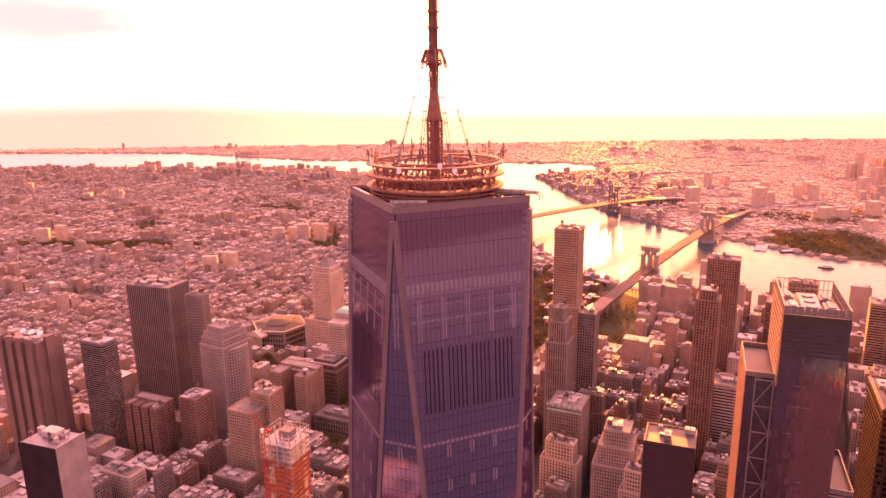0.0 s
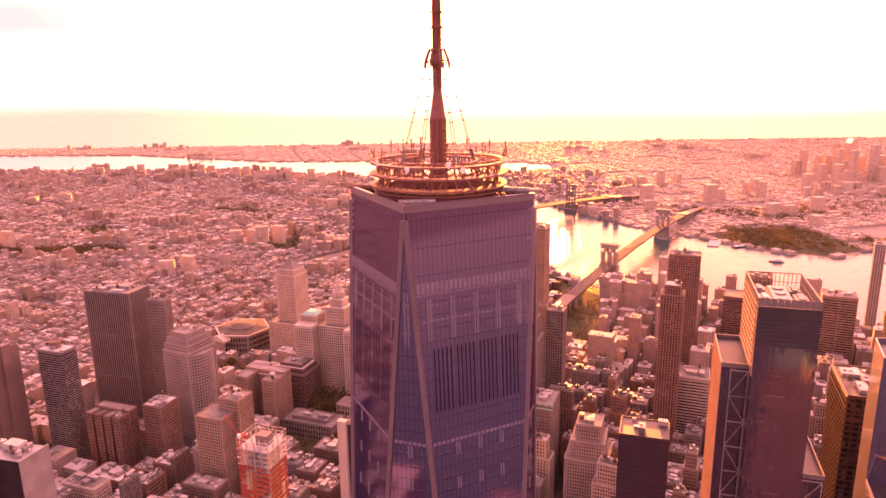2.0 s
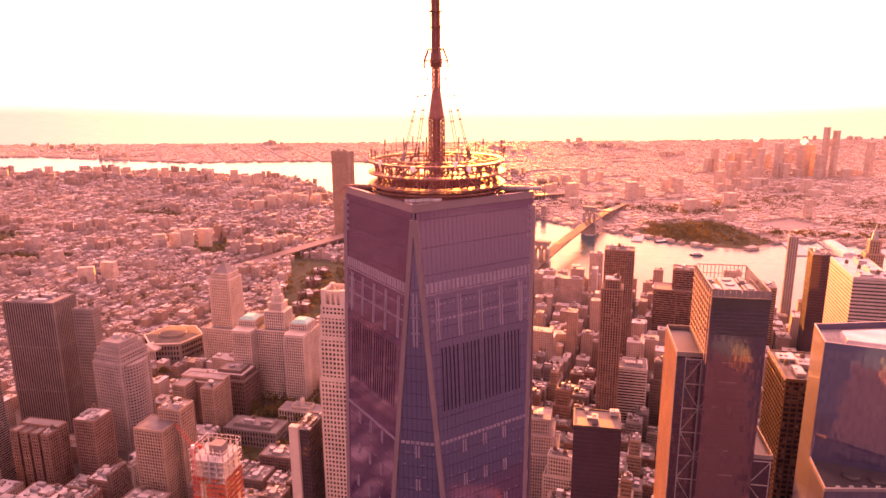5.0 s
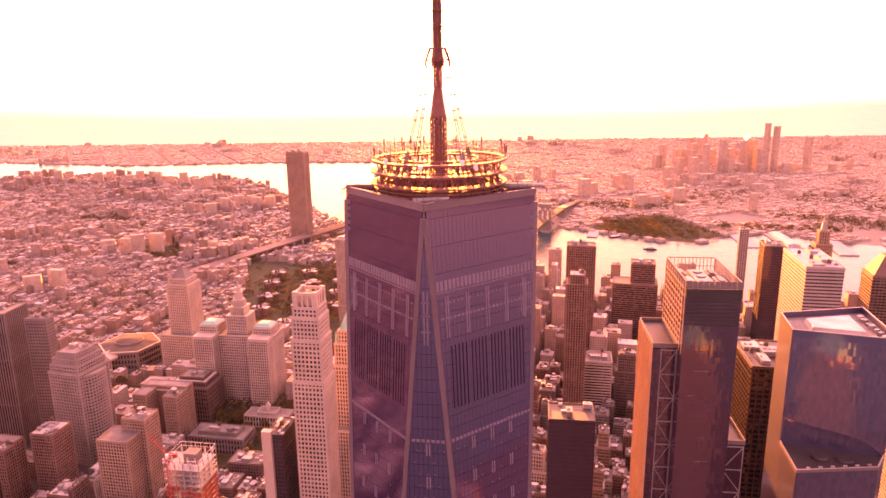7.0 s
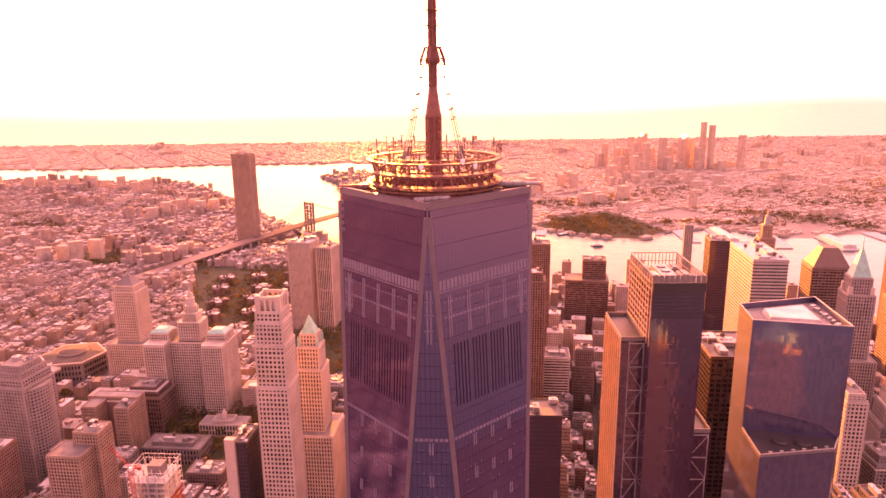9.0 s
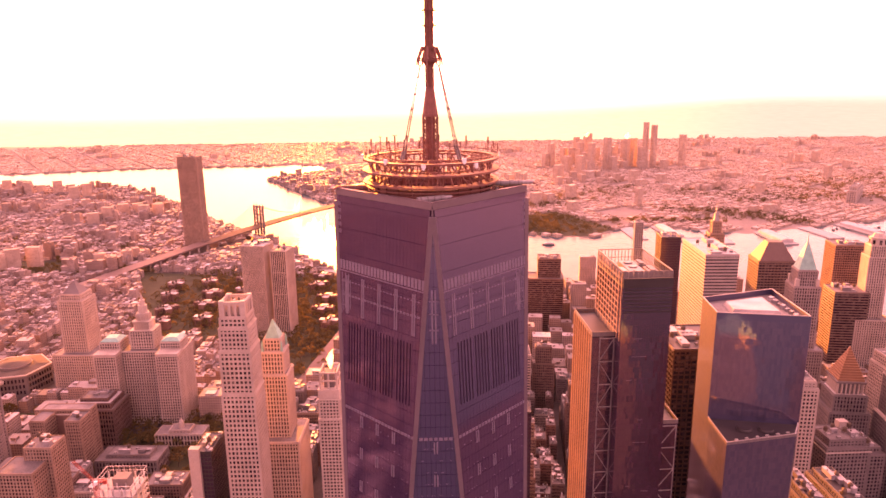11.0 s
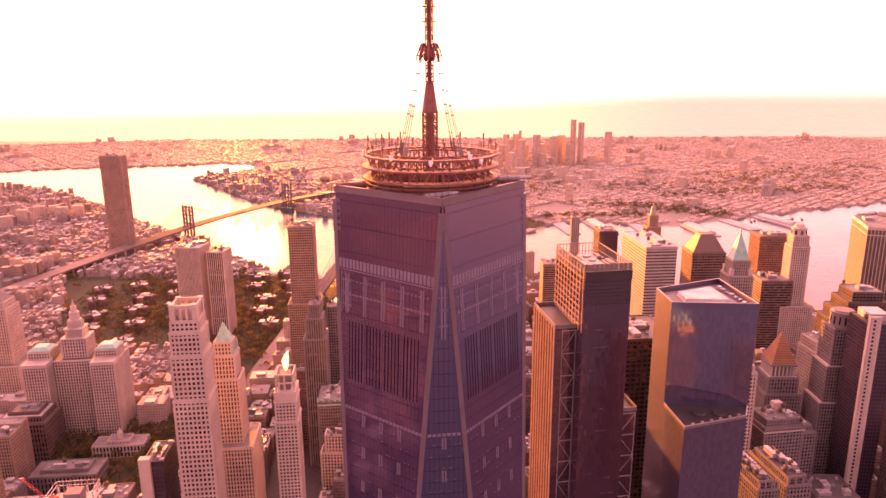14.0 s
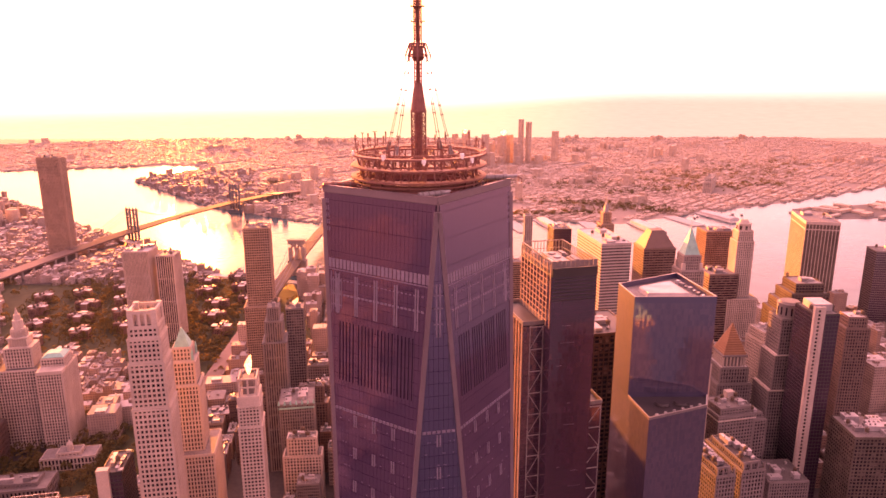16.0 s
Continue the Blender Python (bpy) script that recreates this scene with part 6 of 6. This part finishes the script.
mid = lambda x, y: math.hypot(x - CX, y - CY) > 190 and not (x > 1150)
field = blocks(rng, -640, -30, 330, 1000, radians(-13), 84, 58, 15, (22, 46), 18, 44, .0, (50, 60), mid)
near_spots = [f for f in field]
field = blocks(rng, -30, 1150, 470, 1420, radians(-18), 60, 42, 12, (13, 26), 22, 60, .3, (60, 105), mid)
near_spots += field
east = lambda x, y: not inside(ISLAND, x, y) and y > 1700
field = blocks(rng, -4200, 4200, 1750, 5400, radians(24), 150, 50, 16, (10, 26), 5, 9, .04, (18, 40), east)
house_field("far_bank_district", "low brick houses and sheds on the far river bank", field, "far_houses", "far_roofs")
housing = []
for x, y in ((-825, 1809), (-760, 1840), (-851, 1476), (-1500, 1700), (-700, 2350), (-640, 2500), (-560, 2420), (-900, 2900), (-1000, 3050), (-1120, 3080), (-1250, 3100), (-1400, 3150), (-1600, 3200), (-1750, 3220), (-2000, 3250), (-2200, 3220)):
    for k in range(2):
        housing.append((x + k * 40, y + k * 25, 34, 16, rng.uniform(42, 66), radians(rng.choice((-13, 20))), 0))
housing += [(1571, 3188, 26, 22, 146.5, radians(24), 0), (1392, 3275, 26, 22, 154.5, radians(24), 0), (1652, 3152, 20, 20, 228, radians(24), 0), (1690, 3140, 24, 20, 214, radians(24), 0)]
for i in range(26):
    x, y = rng.gauss(1520, 150), rng.gauss(3250, 140)
    housing.append((x, y, rng.uniform(24, 36), rng.uniform(20, 30), rng.uniform(70, 165), radians(24), 0))
for i in range(40):
    x, y = rng.uniform(300, 2600), rng.uniform(2150, 3200)
    if free(x, y):
        housing.append((x, y, rng.uniform(20, 45), rng.uniform(16, 30), rng.uniform(28, 70), radians(24), 0))
for i in range(70):
    x, y = rng.uniform(1800, 2480), rng.uniform(1390, 1690)
    if inside(ISLAND, x, y):
        housing.append((x, y, rng.uniform(20, 70), rng.uniform(14, 28), rng.uniform(5, 11), radians(rng.choice((12, 102))), .8))
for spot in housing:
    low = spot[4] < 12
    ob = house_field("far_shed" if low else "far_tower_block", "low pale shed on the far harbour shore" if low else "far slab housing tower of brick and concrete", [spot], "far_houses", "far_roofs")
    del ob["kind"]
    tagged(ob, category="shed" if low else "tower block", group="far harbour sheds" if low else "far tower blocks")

# ---- nearer blocks as buildings of their own ----
near_spots.sort(key=lambda s: math.hypot(s[0] - 40, s[1] - 300) if s[6] == 0 else 1e9)
WALLS = ("stone", "beige", "brick", "limestone", "granite", "brick", "stone")
MODELS = []
rng = random.Random(33)
for k in range(14):
    w, d, h = rng.uniform(22, 34), rng.uniform(18, 25), (18, 24, 30, 36, 42, 50, 58, 66, 74, 82, 90, 100, 110, 40)[k]
    wall = WALLS[k % 7]
    tone = {"stone": "grey stone", "beige": "beige brick", "brick": "brown brick", "limestone": "pale stone", "granite": "brown granite"}[wall]
    r = tower("city_block", f"{tone} office block with flat roof and rooftop sheds", 0, 0, 0, [(0, h, w, d)] if h < 60 else [(0, h * .78, w, d), (h * .78, h, w * .75, d * .75)],
              wall=wall, bay=2.5, storey=3.7, pier=1.1, band=1.25, relief=.35, units=5, category="building", group="city blocks", fine=False)
    MODELS.append((r, w, d, h))
count, used, left = 0, set(), []
for x, y, w, d, h, a, z in near_spots:
    if z:
        left.append((x, y, w, d, h, a, z))
        continue
    if count < 390:
        r, mw, md, mh = min(MODELS, key=lambda q: abs(q[3] - h) + rng.uniform(0, 12))
        if id(r) not in used:
            used.add(id(r))
            r.matrix_basis = pose(x, y, 0, 0, 0, math.degrees(a))
            ob = r
        else:
            ob = copy_thing(r, pose(x, y, 0, 0, 0, math.degrees(a)))
        ob.scale = (w / mw, d / md, h / mh)
        count += 1
    else:
        left.append((x, y, w, d, h, a, 0))
house_field("mid_rise_district", "mixed office blocks and lofts with flat roofs", left)
for r, *_ in MODELS:
    if id(r) not in used:
        for o in (*r.children_recursive, r):
            bpy.data.objects.remove(o)

# ---- trees, shore road, piers, boats, steam ----
def tree_mesh(seed):
    r = random.Random(seed)
    trunk, crown = Bits(), Bits()
    trunk.bar((0, 0, 0), (.3, .1, 5), .45, .25, 6)
    for k in range(5):
        a = math.tau * k / 5 + r.random()
        trunk.bar((.2, .1, 3.5 + .3 * k), (2.6 * math.cos(a), 2.6 * math.sin(a), 6.5 + r.random() * 2), .2, .07, 5)
    for k in range(130):
        a, e, q = r.uniform(0, math.tau), r.uniform(-.5, 1), r.uniform(.45, 1) ** .6
        c = math.sqrt(max(0, 1 - e * e))
        lump = 1 + .25 * math.sin(3 * a + seed) + .15 * math.sin(5 * e + seed)
        p = Vector((4.2 * q * c * math.cos(a) * lump, 4.2 * q * c * math.sin(a) * lump, 7.6 + 3.8 * q * e))
        u = Vector((r.gauss(0, 1), r.gauss(0, 1), r.gauss(0, 1))).normalized()
        v = u.orthogonal().normalized()
        w = u.cross(v)
        z = r.uniform(.5, 1.0)
        crown.add([p + v * z, p + w * z * .8 + u * .25, p - v * z, p - w * z * .8 + u * .2, p + u * .4], [(0, 1, 4), (1, 2, 4), (2, 3, 4), (3, 0, 4)])
    return trunk.mesh("trunk"), crown.mesh("crown")


KINDS = [tree_mesh(k) for k in range(4)]
rng = random.Random(77)


def tree(x, y):
    t, c = rng.choice(KINDS)
    root = thing("tree", "leafy street tree with dark green uneven crown", "tree", x, y, 0.2, rng.uniform(0, 360), "city trees")
    part("trunk", t, "bark", root)
    part("crown", c, "leaf", root)
    k = rng.uniform(.8, 1.5)
    root.scale = (k, k, k * rng.uniform(.85, 1.15))


spots = []
for p, n in zip(PARKS, (170, 40, 45, 40, 30)):
    xs, ys = [q[0] for q in p], [q[1] for q in p]
    tries = 0
    while n and tries < 4000:
        tries += 1
        x, y = rng.uniform(min(xs), max(xs)), rng.uniform(min(ys), max(ys))
        if inside(p, x, y) and not any((x - a) ** 2 + (y - b) ** 2 < (r * .8) ** 2 for a, b, r in HERO):
            tree(x, y)
            n -= 1
wood = Bits()
for x0, y0, x1, y1, n, spread in ((-1650, 1620, -1180, 1760, 90, 14), (-2300, 2300, -1500, 2450, 120, 20), (-700, 1800, -420, 1720, 70, 40), (-900, 2600, -500, 2500, 120, 60), (900, 1990, 1250, 1880, 110, 40), (1750, 1580, 2400, 1520, 170, 70),
                                  (300, 2500, 900, 2300, 150, 90), (-100, 3100, 500, 2900, 120, 80), (1300, 2400, 2600, 2300, 220, 160), (-2600, 2900, -1700, 3000, 160, 90), (-250, 1380, -60, 1320, 60, 30), (-330, 1400, 60, 1250, 520, 150), (-300, 1600, 40, 1450, 420, 120), (-150, 1180, 80, 1150, 90, 50),
                                  (-1560, 1680, -1030, 1735, 260, 26), (-1250, 2500, -900, 2250, 260, 120), (-2800, 3200, -1450, 3250, 240, 30), (-1080, 3060, -480, 2720, 200, 60), (1180, 2150, 1500, 1800, 200, 90), (1500, 2200, 2300, 2100, 200, 90),
                                  (540, 1980, 800, 1900, 240, 110), (600, 2080, 800, 2060, 160, 80), (-235, 1000, -100, 1030, 70, 60), (-300, 900, -190, 860, 50, 50), (-900, 1150, -420, 1500, 120, 160), (-1700, 1100, -1100, 1500, 120, 200), (-2200, 1700, -1700, 2100, 160, 160), (-900, 2100, -500, 2000, 120, 140), (700, 2300, 1300, 2600, 160, 160), (2000, 2500, 3000, 2600, 160, 200)):
    for i in range(n):
        t = rng.random()
        x, y = x0 + (x1 - x0) * t + rng.gauss(0, spread * .5), y0 + (y1 - y0) * t + rng.gauss(0, spread * .5)
        if inside(RIVER, x, y):
            continue
        rr = rng.uniform(5, 9)
        if spread > 110 and not inside(ESTATE, x, y):
            rr *= 1.35
        for k in range(22):
            a, e = rng.uniform(0, math.tau), rng.uniform(-.2, 1)
            c = math.sqrt(1 - e * e)
            p = Vector((x + rr * c * math.cos(a), y + rr * c * math.sin(a), 6 + rr * .9 * (e + .3)))
            u = Vector((rng.gauss(0, 1), rng.gauss(0, 1), rng.gauss(0, 1))).normalized()
            v = u.orthogonal().normalized() * rng.uniform(1.2, 2.4)
            w = u.cross(v) * .8
            wood.add([p + v, p + w, p - v, p - w, p + u * 1.2], [(0, 1, 4), (1, 2, 4), (2, 3, 4), (3, 0, 4)])
solid("far_trees", "far clumps of dark park trees among houses", "trees", wood, "leaf", kind="stuff")

model = tower("estate_block", "red-brown brick housing slab with pale flat roof", 0, 0, 0, [(0, 17, 44, 13)], wall="brick", bay=3, storey=2.9, pier=1.2, band=1.0, relief=.25, units=3, category="apartment block", group="estate blocks", fine=False)
wing = Bits()
wing.box(0, 0, 0, 12.6, 34, 16.8)
part("cross_wing", wing, "brick", model)
wing = Bits()
wing.box(0, 0, 16.85, 12.8, 34.2, .7)
part("wing_roof", wing, "roof_pale", model, "pale flat roof")
first = True
for i in range(6):
    for j in range(5):
        x, y = -340 + 78 * i + rng.uniform(-9, 9), 1230 + 82 * j + rng.uniform(-9, 9)
        if inside(ESTATE, x, y) and free(x, y, 0) is False and not any((x - a) ** 2 + (y - b) ** 2 < (r + 25) ** 2 for a, b, r in HERO) and not any(near_line(x, y, a, b, 45) for a, b in BRIDGE_LINES):
            m = pose(x, y, 0, 0, 0, rng.choice((-22, 23, -22, 68)))
            if first:
                model.matrix_basis, first = m, False
            else:
                copy_thing(model, m)

# raised shore road along the near bank
road = thing("shore_highway", "raised concrete highway along the river bank", "highway")
pts = [Vector((x, y, 9)) for x, y in NEAR_BANK[8:18]]
deck = Bits()
fine = []
for a, b in zip(pts, pts[1:]):
    for i in range(6):
        fine.append(a.lerp(b, i / 6))
rings = []
for a, b in zip(fine, fine[1:]):
    d = (b - a).normalized()
    o = Vector((d.y, -d.x, 0))
    if o.dot(Vector((-.6, -.8, 0))) < 0:
        o.negate()
    up = Vector((0, 0, 1.4))
    rings.append([a + o * 8, a + o * 28, a + o * 28 + up, a + o * 8 + up])
deck.loft(rings)
part("road_deck", deck, "concrete", road)
cols = Bits()
for a in fine[::2]:
    for q in (14, 26):
        cols.box(a.x - .6 * q, a.y - .8 * q, 0, 1.6, 1.6, 9.2)
part("pillar", cols, "concrete", road, kind="stuff")


def pier(x, y, ang, long, wide, shed):
    p = thing("pier", "flat concrete river pier with low shed" if shed else "flat concrete river pier", "pier", x, y, 0.3, ang, "river piers")
    b = Bits()
    b.box(long / 2, 0, 0, long, wide, 3)
    part("deck", b, "concrete", p)
    if shed:
        b = Bits()
        b.box(long * .5, 0, 3, long * .8, wide * .7, 8)
        b.prism([(long * .1, -wide * .35, 11), (long * .9, -wide * .35, 11), (long * .9, wide * .35, 11), (long * .1, wide * .35, 11)], [(long * .1, -.4, 14), (long * .9, -.4, 14), (long * .9, .4, 14), (long * .1, .4, 14)])
        part("shed", b, "roof_pale", p)


for x, y, a, l, w, s in ((395, 2035, -115, 60, 26, 0), (520, 1985, -110, 90, 30, 0), (905, 1890, -100, 160, 40, 0), (1010, 1880, -100, 190, 45, 1), (1120, 1790, -105, 170, 45, 0),
                         (1260, 1730, -100, 160, 50, 1), (1420, 1750, -95, 150, 44, 0), (1560, 1760, -92, 170, 50, 1), (470, 1270, 52, 110, 30, 1), (560, 1205, 52, 120, 26, 0), (660, 1130, 52, 90, 30, 1), (800, 1040, 52, 90, 24, 0), (930, 940, 50, 100, 24, 0), (240, 1420, 55, 60, 20, 0)):
    pier(x, y, a, l, w, s)


def boat(x, y, ang, long, label, deck):
    r = thing("ferry" if deck > 1 else "barge", label, "boat", x, y, .3, ang, "river boats")
    b = Bits()
    w = long * .26
    b.prism([(-long / 2, -w * .4, 0), (long * .3, -w * .4, 0), (long * .46, 0, 0), (long * .3, w * .4, 0), (-long / 2, w * .4, 0)],
            [(-long / 2, -w / 2, 2.4), (long * .32, -w / 2, 2.4), (long / 2, 0, 2.8), (long * .32, w / 2, 2.4), (-long / 2, w / 2, 2.4)])
    part("hull", b, "dark", r)
    for k in range(deck):
        b = Bits()
        b.box(-long * .06, 0, 2.5 + 2.6 * k, long * (.66 - .14 * k), w * (.84 - .1 * k), 2.4)
        part("cabin", b, "boat", r)
    b = Bits()
    b.bar((0, 0, 2.5 + 2.6 * deck), (0, 0, 6 + 2.6 * deck), .3, .1, 6)
    part("mast", b, "boat", r)


boat(603, 1745, 165, 36, "white double-decked river ferry", 2)
boat(560, 1900, 20, 44, "moored grey barge beside the pier", 1)
boat(585, 1922, 20, 40, "moored grey work boat", 1)
boat(1130, 960, 100, 12, "small dark motor boat", 1)
for k in range(9):
    boat(1480 + 22 * k, 1700 - 3 * k + (k % 2) * 14, 80, 13, "white sailing yacht in a marina", 1)


def steam(x, y, z, seed, tall, wide=1.0):
    r = random.Random(seed)
    b, n = Bits(), 18
    rings = []
    for k in range(15):
        t = k / 14
        rad = wide * (.5 + 2.4 * math.sin(2.9 * t + .1)) * r.uniform(.85, 1.15)
        mid = Vector((x + 3.2 * t * t + .6 * math.sin(5 * t + seed), y + .7 * math.sin(7 * t), z + tall * t))
        ring_pts = []
        for i in range(n):
            a = math.tau * i / n
            o = Vector((math.cos(a), math.sin(a), 0))
            ring_pts.append(mid + o * rad * (1 + .55 * noise.noise(o * 1.7 + Vector((seed, 0, 4 * t)))) + Vector((0, 0, .8 * noise.noise(o * 2 + Vector((0, seed, 5 * t))))))
        rings.append(ring_pts)
    b.loft(rings)
    me = b.mesh("steam_plume")
    me.materials.append(M["steam"])
    for f in me.polygons:
        f.use_smooth = True
    tagged(new("steam_plume", me), "white steam drifting from a roof vent", "steam")


steam(-57, 571, 204.5, 1, 17)
steam(57, 643, 119, 2, 5)
steam(28, 806, 181, 3, 9)
steam(1571, 3188, 146, 4, 30, 4.5)
steam(1392, 3275, 154, 5, 24, 4.0)

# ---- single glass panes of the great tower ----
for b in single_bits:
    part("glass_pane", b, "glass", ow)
